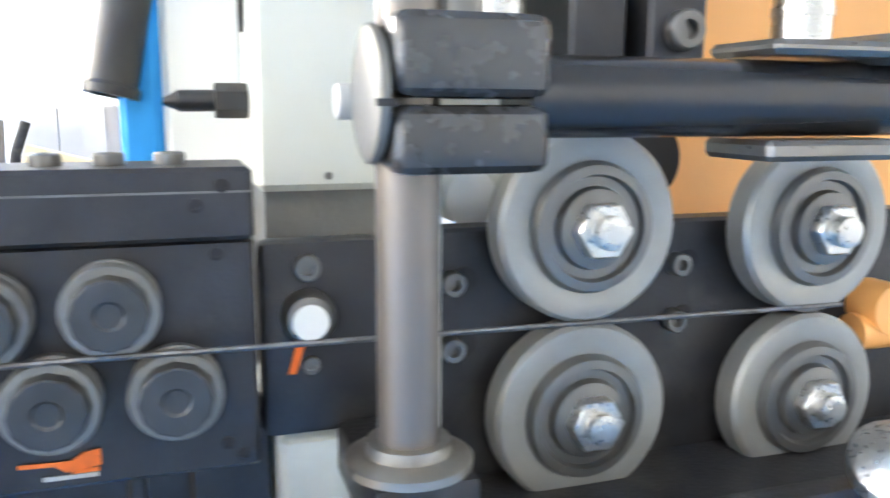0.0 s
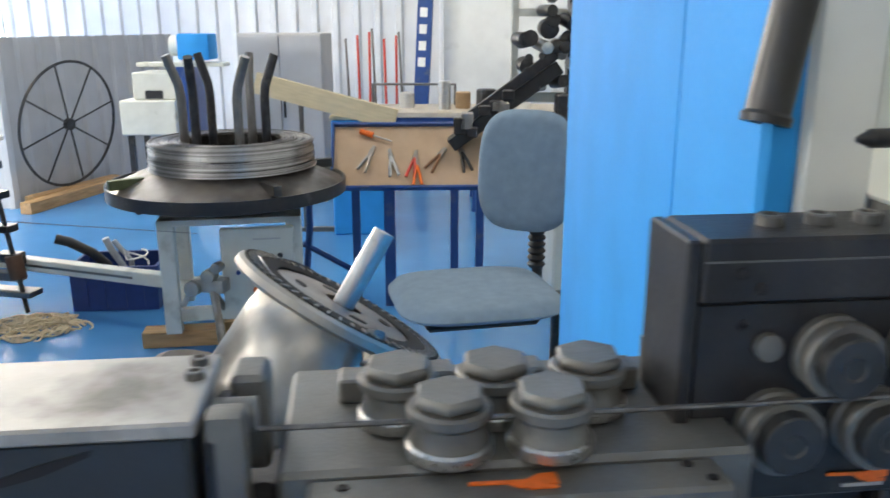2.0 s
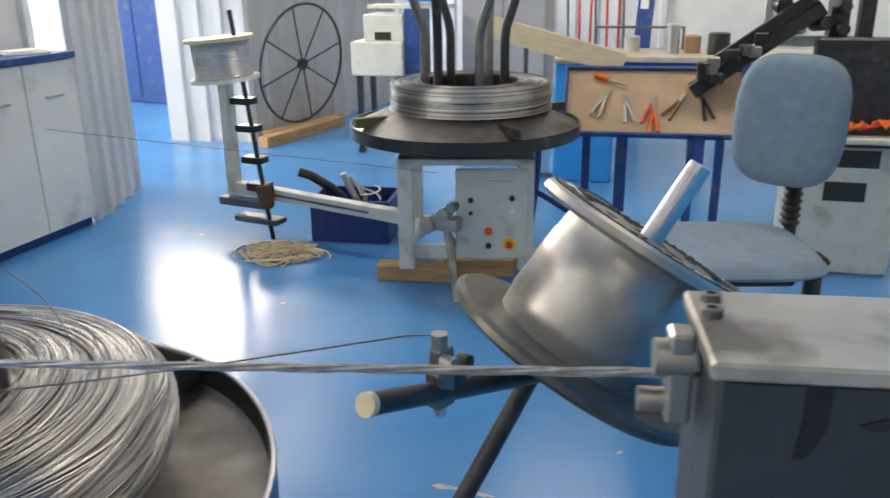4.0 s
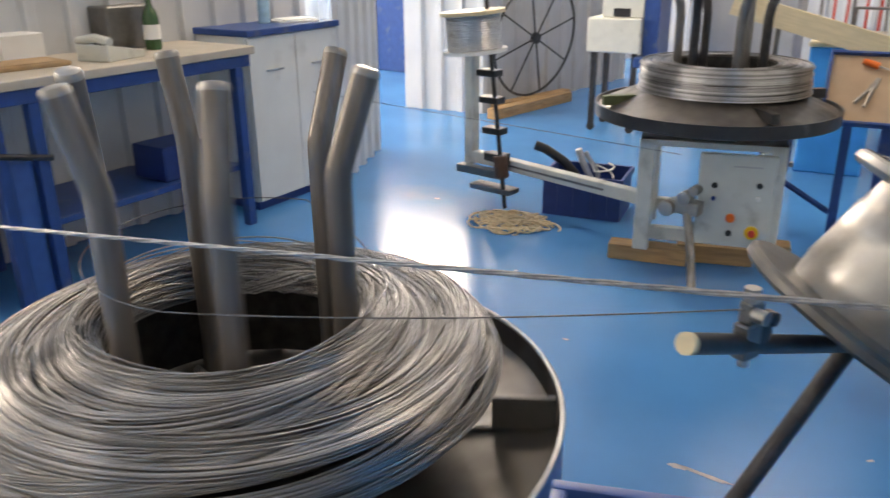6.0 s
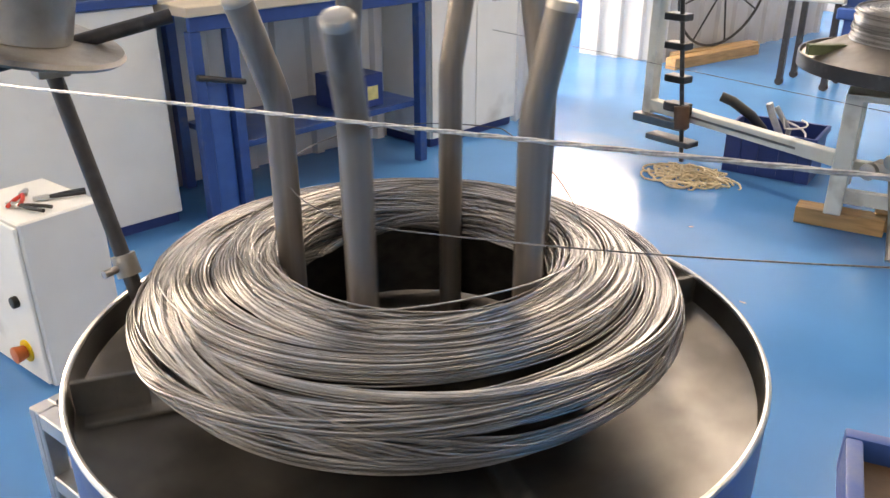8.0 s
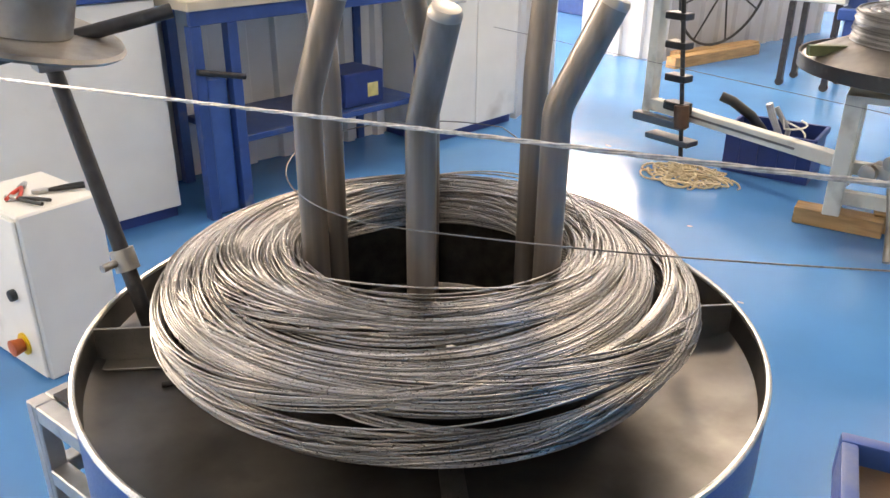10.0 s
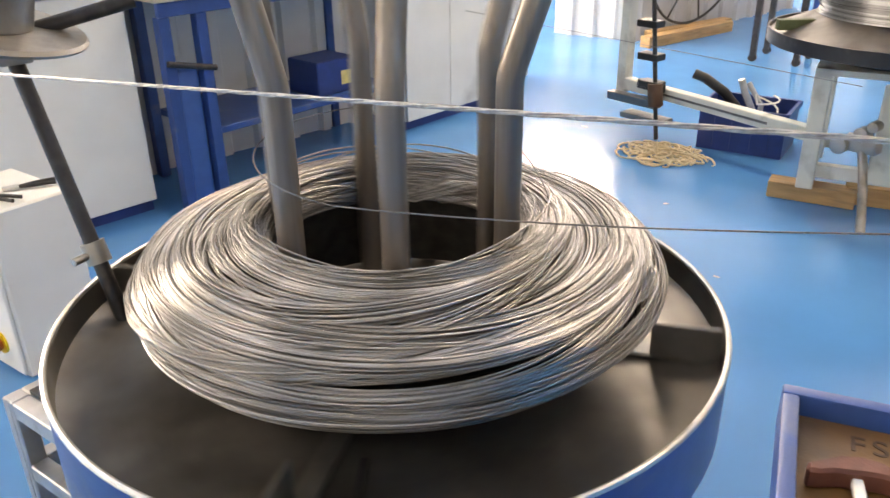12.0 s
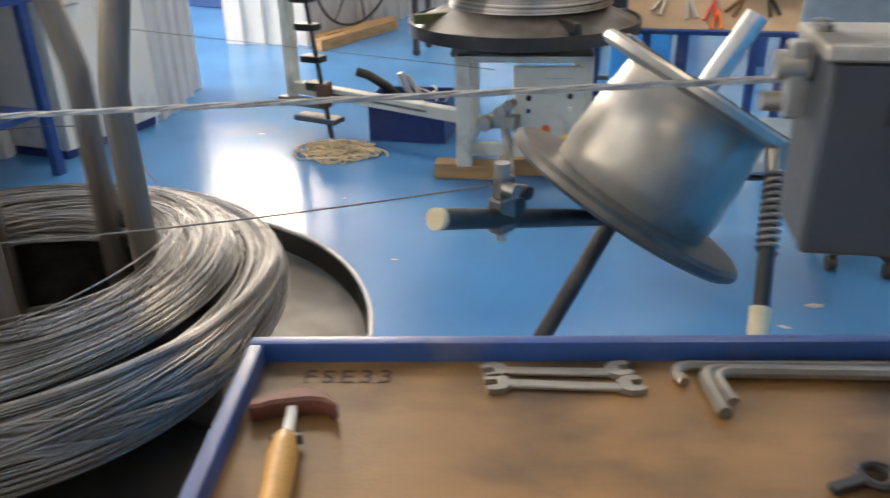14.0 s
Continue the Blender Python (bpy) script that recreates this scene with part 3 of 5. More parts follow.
for u, v in ((-0.1895, 0.0125), (-0.1535, 0.0125), (-0.1175, 0.0145), (-0.1735, -0.0085), (-0.1380, -0.0085)):
    v2 = v - 0.0015 if v > 0 else v - 0.006
    rr = part("roller", Shape().lathe([(0, 1.2735), (0.0130, 1.2735), (0.0148, 1.2745), (0.0150, 1.2775), (0.0140, 1.279), (0.0128, 1.2835), (0.0128, 1.2865), (0.0146, 1.2885), (0.0146, 1.2915), (0.0136, 1.2925), (0, 1.2925)], 40, Matrix.Translation((u, v2, 0))), DUSTY_STEEL, bed)
    part("cap", Shape().prism(hexagon(0.0132), 1.2925, 1.2972, Matrix.Translation((u, v2, 0)) @ Matrix.Rotation(0.4, 4, "Z"), 0.0012), DUSTY_STEEL, rr)
    part("band", Shape().lathe([(0.0150, 1.2745), (0.0153, 1.2752), (0.0153, 1.2785), (0.0143, 1.2795)], 40, Matrix.Translation((u, v2, 0))), CHROME, rr)
hand_arrow(bed, Matrix.Translation((-0.169, -0.032, 1.2717)), 0.42)
for u, v in ((-0.216, -0.038), (-0.210, -0.030), (-0.093, -0.028), (-0.088, -0.037)):
    screw(bed, (u, v, 1.2715), (0, 0, 1), 0.0019, 0.0006, "socket_screw", INK)
# dark filler block added to close the gap that showed the floor
part("gap_filler", Shape().box(-0.2525, -0.2325, -0.02, 0.05, 1.12, 1.2435, 0.002), DARK_STEEL, bed)
part("arm", Shape().box(-0.10, 0.062, 0.05, 0.061, 1.15, 1.2435, 0.002).box(0.03, 0.063, 0.04, 0.061, 1.15, 1.2365, 0.002), DARK_STEEL, bed)

# lidded guide box
gbox = thing("guide_box", MM, "slate painted guide box with an oil-stained grey lid", "guide box")
part("body", Shape().box(-0.352, -0.2550, -0.0385, 0.008, 1.221, 1.2975, 0.0015), BOX_PAINT, gbox)
part("lid", Shape().box(-0.3545, -0.2525, -0.041, 0.012, 1.2975, 1.3030, 0.001), LID_STEEL, gbox)
for u, v in ((-0.3475, 0.003), (-0.3490, -0.0085), (-0.2585, 0.003), (-0.2580, -0.0085)):
    screw(gbox, (u, v, 1.303), (0, 0, 1), 0.0032, 0.0028)
ink = Shape()
ink.prism([(-0.329, 1.298), (-0.322, 1.298), (-0.3225, 1.283), (-0.3265, 1.275), (-0.3305, 1.2735), (-0.329, 1.285)], 0, 0.0004, Matrix.Translation((0, -0.0385, 0)) @ FRONT)
ink.prism([(-0.3145, 1.2855), (-0.299, 1.2905), (-0.283, 1.2945), (-0.284, 1.2925), (-0.299, 1.2865), (-0.311, 1.2835)], 0, 0.0004, Matrix.Translation((0, -0.0385, 0)) @ FRONT)
part("ink_mark", ink, INK, gbox, "black marker strokes")
part("side_flange", Shape().box(-0.2525, -0.2460, -0.036, 0.0, 1.235, 1.295, 0.002).box(-0.2545, -0.233, -0.022, -0.006, 1.236, 1.262, 0.002), DARK_STEEL, gbox)
part("clip", Shape().box(-0.2515, -0.2390, -0.036, -0.024, 1.245, 1.3015, 0.003, 2).box(-0.249, -0.236, 0.0, 0.02, 1.262, 1.2985, 0.002).cyl((-0.252, -0.012, 1.2905), (-0.238, -0.012, 1.2905), 0.006, seg=18), DUSTY_STEEL, gbox)
part("guide_jaw", Shape().cyl((-0.366, -0.013, 1.2905), (-0.3545, -0.013, 1.2905), 0.006, seg=18).box(-0.362, -0.3545, -0.018, -0.008, 1.27, 1.300, 0.001).cyl((-0.362, -0.013, 1.276), (-0.370, -0.013, 1.276), 0.004, seg=16), CAST, gbox)

# ---------------------------------------------------------------- wires
A0 = MM @ Vector((0.30, -0.0125, WIRE_Z - 0.004))
A1 = MM @ Vector((-0.36, -0.0125, WIRE_Z))
FAR_A = Vector((-1.95, 0.922, 0.963))
solo("feed_wire", Shape().sweep([A0, MM @ Vector((0.0, -0.0125, WIRE_Z)), A1], 0.0011, 8), WIRE_LINE, Matrix(), "grey steel wire drawn through the straighteners", "wire")
strand = thing("stranded_wire", Matrix(), "taut twisted steel strand running across the aisle", "wire")
for k in range(3):
    part("strand", Shape().sweep([A1.lerp(FAR_A, i / 400) + 0.0009 * Vector((0, math.cos(i * 0.55 + 2.1 * k), math.sin(i * 0.55 + 2.1 * k))) for i in range(401)], 0.0009, 5), STRAND, strand)

# ---------------------------------------------------------------- near pay-off stand with its turning tray
STAND = Vector((-0.089, 1.902, 0))
TURN_ROWS = [(0.0, -568), (3.2, -568), (3.6, -553), (4.0, -519), (4.5, -468), (5.0, -412), (5.3, -376), (5.5, -352), (6.0, -290), (6.5, -229), (7.0, -173), (7.3, -140), (7.5, -120), (7.7, -102),
             (8.2, -60), (8.8, -20), (9.4, -3), (9.8, 0), (11.1, 0), (11.3, 5), (11.5, 14), (11.7, 35), (11.9, 58), (12.0, 69), (12.5, 137), (13.0, 204), (13.5, 257), (14.0, 308)]
RIM_Z, RIM_R = 0.62, 0.620
ECC = Matrix.Translation((0.010, 0.013, 0))  # the sheet runs out of true
HUB = Vector((0.0257, 0.0325, 0))  # the posts stand off the tray's middle
stand = thing("payoff_stand", Matrix.Translation(STAND), "round blue-sided pay-off stand with a turning steel tray", "wire stand")
part("pedestal", Shape().cyl((0, 0, 0.05), (0, 0, 0.44), 0.09, seg=32).box(-0.34, 0.34, -0.05, 0.05, 0.0, 0.06, 0.006).box(-0.05, 0.05, -0.34, 0.34, 0.0, 0.06, 0.006), BLUE_FRAME, stand)
part("motor_box", Shape().box(-0.2, 0.2, -0.2, 0.2, 0.2, 0.44, 0.01), BLUE_FRAME, stand)
tray = part("platform", Shape().lathe([(0, 0.470), (0.59, 0.470), (RIM_R, 0.50), (RIM_R, RIM_Z - 0.012), (RIM_R + 0.004, RIM_Z - 0.012), (RIM_R + 0.004, 0.46), (0.59, 0.445), (0, 0.445)], 96, ECC), BLUE_FRAME, stand, "blue painted turning tray wall")
part("sheet", Shape().lathe([(0, 0.545), (0.36, 0.545), (0.585, 0.551), (RIM_R - 0.008, 0.562), (RIM_R - 0.004, RIM_Z - 0.01), (RIM_R - 0.001, RIM_Z - 0.01), (RIM_R - 0.001, 0.5), (0, 0.5)], 96), TRAY_STEEL, tray, "worn bare steel tray sheet", ECC)
part("rim", Shape().sweep(ring(RIM_R + 0.001, RIM_Z - 0.006, 96), 0.0055, 8, True), CHROME, tray, "bright worn rim", ECC)
BR0 = 57.0
for k in range(4):
    bm4 = ECC @ Matrix.Rotation(radians(BR0 + 90 * k), 4, "Z")
    part("stop_plate", Shape().box(0.49, 0.611, -0.003, 0.003, 0.553, 0.622, 0.001).box(0.30, 0.606, -0.003, 0.036, 0.551, 0.556, 0.001), GREY_STEEL, tray, "", bm4)
part("locking_pin", Shape().cyl((0.40, 0, 0.553), (0.485, 0, 0.553), 0.005, seg=12), DARK_STEEL, tray, "", ECC @ Matrix.Rotation(radians(-112.4), 4, "Z"))
# bright bars added where slots in the hub floor catch the light
for k in range(4):
    part("hub_glint_bar", Shape().cyl((0.03, 0, 0.565), (0.215, 0, 0.565), 0.009, seg=12), CHROME, tray, "", Matrix.Translation(HUB) @ Matrix.Rotation(radians(10 + 90 * k), 4, "Z"))
# upright tubes, bent outwards at the top
# where each one stands round the hub, which way it is bent, and how much
TUBE_R, BEND_Z, TIP_Z = 0.0232, 1.055, 1.222
POSTS = [(255.2, 60, 0.30), (315.9, 357, 0.36), (16.4, 33, 0.45), (88.9, 116, 0.20), (146.9, 250, 0.25), (203.9, 168, 0.22)]
for stands, bent, lean in POSTS:
    a = radians(stands)
    d = Vector((math.cos(radians(bent)), math.sin(radians(bent)), 0))
    b0 = HUB + Vector((0.2261 * math.cos(a), 0.2261 * math.sin(a), 0))
    pts = [b0 + Vector((0, 0, z)) for z in (0.545, 0.75, 0.95, BEND_Z - 0.012)]
    for j in range(1, 7):
        q = j / 6
        pts.append(b0 + Vector((0, 0, BEND_Z - 0.012 + 0.036 * q)) + lean * 0.018 * q * q * d)
    e = pts[-1]
    for j in range(1, 4):
        pts.append(e + j / 3 * (TIP_Z - e.z) * (lean * d + Vector((0, 0, 1))))
    tube_post = part("upright_tube", Shape().sweep(pts, TUBE_R, 20), POST_STEEL, tray)
    tip, tdir = pts[-1], (pts[-1] - pts[-2]).normalized()
    part("end_cap", Shape().sweep([tip - tdir * 0.004, tip + tdir * 0.003, tip + tdir * 0.009, tip + tdir * 0.011], [TUBE_R + 0.0006, TUBE_R + 0.0006, 0.0205, 0.012], 20), CAST, tube_post, "worn rounded tube end")

# wire coil: many loose turns in swept bands
rng = random.Random(5)
COIL = Vector((0.027, 0.006, 0))  # the outer turns lie nearer the tray's middle than the posts do
coil = thing("wire_coil", Matrix.Translation(STAND), "large loose coil of drawn grey steel wire on the tray", "wire coil")
# dark solid added inside the coil, so gaps between turns look shaded
part("shade_core", Shape().lathe([(0.283, 0.5565), (0.32, 0.5565), (0.33, 0.585), (0.37, 0.63), (0.405, 0.668), (0.418, 0.695), (0.40, 0.71), (0.36, 0.722), (0.315, 0.732), (0.295, 0.735), (0.283, 0.72), (0.283, 0.5565)], 72, Matrix.Translation(HUB.lerp(COIL, 0.5))), COIL_SHADE, coil, "dark fill solid standing for the shade between turns")
OUT = [(0.335, 0.578), (0.385, 0.620), (0.430, 0.656), (0.460, 0.684), (0.468, 0.706), (0.455, 0.728), (0.428, 0.742), (0.388, 0.754), (0.338, 0.764), (0.295, 0.771), (0.264, 0.770), (0.254, 0.752), (0.254, 0.715)]


def on_profile(s):
    x = s * (len(OUT) - 1)
    i = min(int(x), len(OUT) - 2)
    w = x - i
    return OUT[i][0] * (1 - w) + OUT[i + 1][0] * w, OUT[i][1] * (1 - w) + OUT[i + 1][1] * w


verts, faces = [], []
SEG, SIDES, WR = 120, 5, 0.0017


def add_turn(loop):
    base_i, n = len(verts), len(loop)
    for i, p in enumerate(loop):
        d = (Vector(loop[(i + 1) % n]) - Vector(loop[i - 1])).normalized()
        side = d.cross(Vector((0, 0, 1))).normalized()
        up = side.cross(d)
        for k in range(SIDES):
            a = 2 * math.pi * k / SIDES + 0.6
            q = Vector(p) + WR * (math.cos(a) * side + math.sin(a) * up)
            verts.append(q[:])
    for i in range(n):
        j = (i + 1) % n
        for k in range(SIDES):
            l = (k + 1) % SIDES
            faces.append((base_i + i * SIDES + k, base_i + i * SIDES + l, base_i + j * SIDES + l, base_i + j * SIDES + k))


def normal_at(s):
    (r0, z0), (r1, z1) = on_profile(max(0, s - 0.02)), on_profile(min(1, s + 0.02))
    ln = math.hypot(r1 - r0, z1 - z0) or 1
    return (z1 - z0) / ln, -(r1 - r0) / ln


BUNDLES = 29
for band in range(BUNDLES):
    layer = band / BUNDLES
    s0 = 0.14 + 0.86 * ((band * 0.618034 + 0.31) % 1.0)
    ph, ph2, ph3 = rng.uniform(0, 6.28), rng.uniform(0, 6.28), rng.uniform(0, 6.28)
    amp = rng.uniform(0.02, 0.06) if band % 3 else rng.uniform(0.09, 0.17)
    two, pinch = rng.uniform(0.006, 0.03), rng.uniform(0.15, 0.5)
    count = rng.randint(12, 21)
    width = 0.0024 * count
    for w in range(count):
        u = (2 * w + 1) / count - 1
        u += rng.uniform(-0.5, 0.5) / count
        hump = 0.014 * math.sqrt(max(0.0, 1 - u * u)) + rng.uniform(0, 0.003)
        wav, wph, stray = rng.uniform(0.0, 0.004), rng.uniform(0, 6.28), rng.uniform(0, 6.28)
        loose = rng.uniform(0.01, 0.035) if rng.random() < 0.08 else 0.0
        lp = []
        for i in range(SEG):
            a = 2 * math.pi * i / SEG
            s = s0 + u * width * (1 + pinch * math.sin(a + ph3)) + amp * math.sin(a + ph) + two * math.sin(2 * a + ph2) + (wav + loose) * math.sin(a + wph)
            s = abs(s - 0.14) % 1.72
            s = 0.14 + (1.72 - s if s > 0.86 else s)
            r, z = on_profile(s)
            nr, nz = normal_at(s)
            up = -0.006 + 0.015 * layer + hump + 0.003 * math.sin(2 * a + ph3) + 0.25 * loose * max(0.0, math.cos(a + stray))
            r += up * nr + 0.0010 * math.sin(3 * a + wph)
            mid = HUB.lerp(COIL, min(1, max(0, (r - 0.25) / 0.16)))
            lp.append((mid.x + r * math.cos(a), mid.y + r * math.sin(a), z + up * nz))
        add_turn(lp)
# the innermost ring of turns, lying a little off the rest
for w in range(26):
    rr, zz = 0.254 + 0.0022 * (w % 9) + rng.uniform(-0.001, 0.001), 0.752 + 0.0034 * (w // 2) + rng.uniform(-0.001, 0.001)
    tl, ta, ow = rng.uniform(0.0, 0.014), rng.uniform(0, 6.28), 0.012 + rng.uniform(-0.003, 0.003)
    lp = []
    for i in range(SEG):
        a = 2 * math.pi * i / SEG
        q = rr + ow * math.cos(a - 3.7) + 0.003 * math.sin(2 * a + ta)
        lp.append((HUB.x + q * math.cos(a), HUB.y + q * math.sin(a), zz + tl * math.cos(a - ta)))
    add_turn(lp)
# a few slack turns lifted above the rest
for w in range(9):
    az, hh = rng.uniform(0, 6.28), rng.uniform(0.01, 0.05)
    lp = []
    for i in range(SEG):
        a = 2 * math.pi * i / SEG
        q = 0.262 + 0.004 * w + 0.012 * math.cos(a - az)
        lp.append((HUB.x + q * math.cos(a), HUB.y + q * math.sin(a), 0.782 + hh * max(0, math.cos(a - az)) ** 2))
    add_turn(lp)
me = bpy.data.meshes.new("winding")
me.from_pydata(verts, [], faces)
me.materials.append(WIRE_STEEL)
for p in me.polygons:
    p.use_smooth = True
turns = new("winding", me)
turns.parent = coil
tagged(turns, "bright loose wire turns", kind="stuff")

# the wire that leaves the coil towards the clamp
CLAMP = Vector((0.785, 2.050, 1.005))
lead = [CLAMP + Vector((0.03, 0.03, -0.006)), CLAMP]
HUB_AT = STAND + HUB
a0, LOOP_R = radians(-62), 0.262
p0 = HUB_AT + Vector((LOOP_R * math.cos(a0), LOOP_R * math.sin(a0), 0.912))
for i in range(1, 12):
    q = CLAMP.lerp(p0, i / 12)
    lead.append(q + Vector((0, 0, -0.010 * math.sin(math.pi * i / 12))))
for i in range(0, 42):
    a = a0 - radians(6 * i)
    rr = LOOP_R + 0.004 * math.sin(a * 2 + 1)
    lead.append(HUB_AT + Vector((rr * math.cos(a), rr * math.sin(a), 0.912 + 0.020 * math.sin(radians(min(180, 6 * i * 0.62))) - 0.012 * max(0, i - 31))))
solo("lead_wire", Shape().sweep(lead, 0.0012, 6), WIRE_LINE, Matrix(), "single steel wire leading from the coil to a guide clamp", "wire")

# ---------------------------------------------------------------- tool tray on its stand
TT = pose(0.834, 1.553, 1.07, 0, 0, 27) @ Matrix.Diagonal((0.84, 0.84, 0.84, 1))  # x along the back rim, -y towards the user
ttray = thing("tool_table", TT, "shallow wooden tool tray in a dark blue steel frame", "tool table")
TW, TD = 0.66, 0.40
part("floor_board", Shape().box(0.012, TW - 0.012, -TD + 0.012, -0.012, -0.028, -0.018), PLY, ttray, "oil-stained plywood tray floor")
for nm, (x0, x1, y0, y1) in (("rim_back", (0, TW, -0.012, 0)), ("rim_front", (0, TW, -TD, -TD + 0.012)), ("rim_side", (0, 0.012, -TD + 0.0125, -0.0125)), ("rim_side", (TW - 0.012, TW, -TD + 0.0125, -0.0125))):
    part(nm, Shape().box(x0, x1, y0, y1, -0.036, 0, 0.0025, 2), BLUE_FRAME, ttray)
for x, y in ((0.03, -0.03), (TW - 0.03, -0.03), (0.03, -TD + 0.03), (TW - 0.03, -TD + 0.03)):
    part("leg", Shape().box(x - 0.015, x + 0.015, y - 0.015, y + 0.015, -1.2738, -0.0285, 0.002), BLUE_FRAME, ttray)
part("stretcher", Shape().box(0.02, TW - 0.02, -TD + 0.02, -TD + 0.045, -1.05, -1.02, 0.002), BLUE_FRAME, ttray)


def text(words, size, m, parent, material, name="writing"):
    cu = bpy.data.curves.new(name, "FONT")
    cu.body, cu.size, cu.extrude, cu.offset = words, size, 0.0002, 0.0
    cu.space_character = 1.25
    tmp = bpy.data.objects.new("tmp", cu)
    scene.collection.objects.link(tmp)
    me2 = bpy.data.meshes.new_from_object(tmp.evaluated_get(bpy.context.evaluated_depsgraph_get()))
    bpy.data.objects.remove(tmp)
    me2.materials.clear()
    me2.materials.append(material)
    ob = new(name, me2)
    ob.parent = parent
    ob.matrix_basis = m
    return ob


PENCIL = mat("dark_marker_on_wood", (0.05, 0.025, 0.018), 0.6, 0, 80, 0.2, 0, 400)
text("FSE33", 0.025, Matrix.Translation((0.047, -0.042, -0.0175)), ttray, PENCIL)
hm = thing("hammer", TT @ pose(0.049, -0.079, -0.018, 0, 0, 5) @ Matrix.Diagonal((0.86, 0.9, 0.9, 1)), "small hammer with a dark red head and wooden handle", "hammer")
part("head", Shape().prism([(-0.037, -0.014), (-0.036, -0.004), (-0.024, 0.003), (-0.012, 0.010), (0.004, 0.013), (0.019, 0.010), (0.031, 0.0), (0.041, -0.017), (0.036, -0.018), (0.027, -0.009), (0.014, -0.007), (0.0, -0.008), (-0.018, -0.010), (-0.027, -0.014)], 0.0, 0.018, bevel=0.0025), mat("dark_red_paint", (0.13, 0.045, 0.035), 0.5, 0.2, 40, 0.3, 0.1), hm)
part("shaft", Shape().box(-0.004, 0.004, -0.045, -0.006, 0.004, 0.012, 0.001), PAPER, hm)
part("ferrule", Shape().box(-0.013, 0.013, -0.049, -0.046, 0.003, 0.014, 0.001), HUB_STEEL, hm)
part("handle", Shape().sweep([(0, -0.05, 0.012), (0, -0.07, 0.013), (0, -0.13, 0.0125), (0, -0.17, 0.013)], [0.009, 0.0125, 0.011, 0.012], 16), mat("varnished_handle", (0.55, 0.29, 0.08), 0.3, 0, 20, 0.2, 0.05), hm)


def spanner(m, length):
    sp = thing("open_spanner", m, "grey double-ended open spanner lying on the tray", "spanner", "spanners on the tray")
    part("shank", Shape().box(-length / 2 + 0.01, length / 2 - 0.01, -0.0045, 0.0045, 0, 0.004, 0.001), CAST, sp)
    for sx in (-1, 1):
        jaw = [(0, -0.005), (0.006, -0.010), (0.014, -0.0105), (0.019, -0.008), (0.019, -0.004), (0.010, -0.0035), (0.010, 0.0035), (0.019, 0.004), (0.019, 0.008), (0.014, 0.0105), (0.006, 0.010), (0, 0.005)]
        part("jaw", Shape().prism(jaw, 0, 0.0055), CAST, sp, "", Matrix.Translation((sx * (length / 2 - 0.014), 0, 0)) @ Matrix.Rotation((0 if sx > 0 else math.pi) + 0.25, 4, "Z"))


spanner(TT @ pose(0.250, -0.031, -0.0175, 0, 0, -2), 0.108)
spanner(TT @ pose(0.254, -0.050, -0.0175, 0, 0, -4), 0.112)


def hexkey(m, long, short, r):
    hk = thing("hex_key", m, "grey L-shaped hexagon key lying on the tray", "hex key", "hex keys on the tray")
    pts = [(long, 0, 0), (0.012, 0, 0), (0.006, -0.0015, 0), (0.002, -0.005, 0), (0, -0.011, 0), (0.004, -short, 0)]
    part("key", Shape().sweep(pts, r, 6), CAST, hk)


hexkey(TT @ pose(0.343, -0.026, -0.0135, 0, 0, -1), 0.26, 0.022, 0.0046)
hexkey(TT @ pose(0.364, -0.034, -0.0125, 0, 0, -2), 0.24, 0.055, 0.0056)
hexkey(TT @ pose(0.372, -0.040, -0.0095, 0, 0, -2), 0.22, 0.04, 0.0044)
pl = thing("ring_tool", TT @ pose(0.445, -0.155, -0.0175, 0, 0, 20) @ Matrix.Diagonal((0.8, 0.8, 0.8, 1)), "dark steel ring-shaped tool on the tray", "tool")
part("ring", Shape().sweep([(0.013 * math.cos(k * 0.3927), 0.013 * math.sin(k * 0.3927), 0.005) for k in range(16)], 0.0045, 8, True), DARK_STEEL, pl)
part("arm", Shape().box(-0.045, -0.014, -0.005, 0.005, 0.001, 0.009, 0.001), DARK_STEEL, pl)

# ---------------------------------------------------------------- tilted spool on its pole
LOW = Vector((0.862, 2.368, 0.878))
AX = Vector((0.440, 0.305, 0.845)).normalized()
SPM = Matrix.Translation(LOW) @ orient(AX)
spool = thing("wire_spool", SPM, "tilted worn steel wire spool with wide flanges", "spool")
part("drum", Shape().lathe([(0, 0.012), (0.132, 0.012), (0.1335, 0.045), (0.1345, 0.048), (0.130, 0.10), (0.1305, 0.103), (0.127, 0.15), (0.125, 0.153), (0.121, 0.188), (0, 0.188)], 56), SPOOL_STEEL, spool)
part("flange", Shape().lathe([(0.03, -0.014), (0.17, -0.006), (0.198, -0.008), (0.205, -0.002), (0.205, 0.008), (0.197, 0.014), (0.12, 0.016), (0.03, 0.016)], 72), FLANGE_STEEL, spool, "dark lower flange")
part("flange", Shape().lathe([(0.03, 0.186), (0.12, 0.188), (0.166, 0.190), (0.174, 0.196), (0.172, 0.206), (0.166, 0.211), (0.160, 0.206), (0.11, 0.206), (0.10, 0.210), (0.03, 0.210)], 72), CAST, spool, "upper flange")
part("knurled_band", Shape().lathe([(0.112, 0.2070), (0.164, 0.2070), (0.164, 0.2125), (0.112, 0.2105)], 72), KNURL, spool, "dark patterned ring")
for k in range(52):
    a = 2 * math.pi * k / 52
    part("tooth", Shape().box(0.141, 0.160, -0.0022, 0.0022, 0.2085, 0.2132), CAST, spool, "", Matrix.Rotation(a, 4, "Z"))
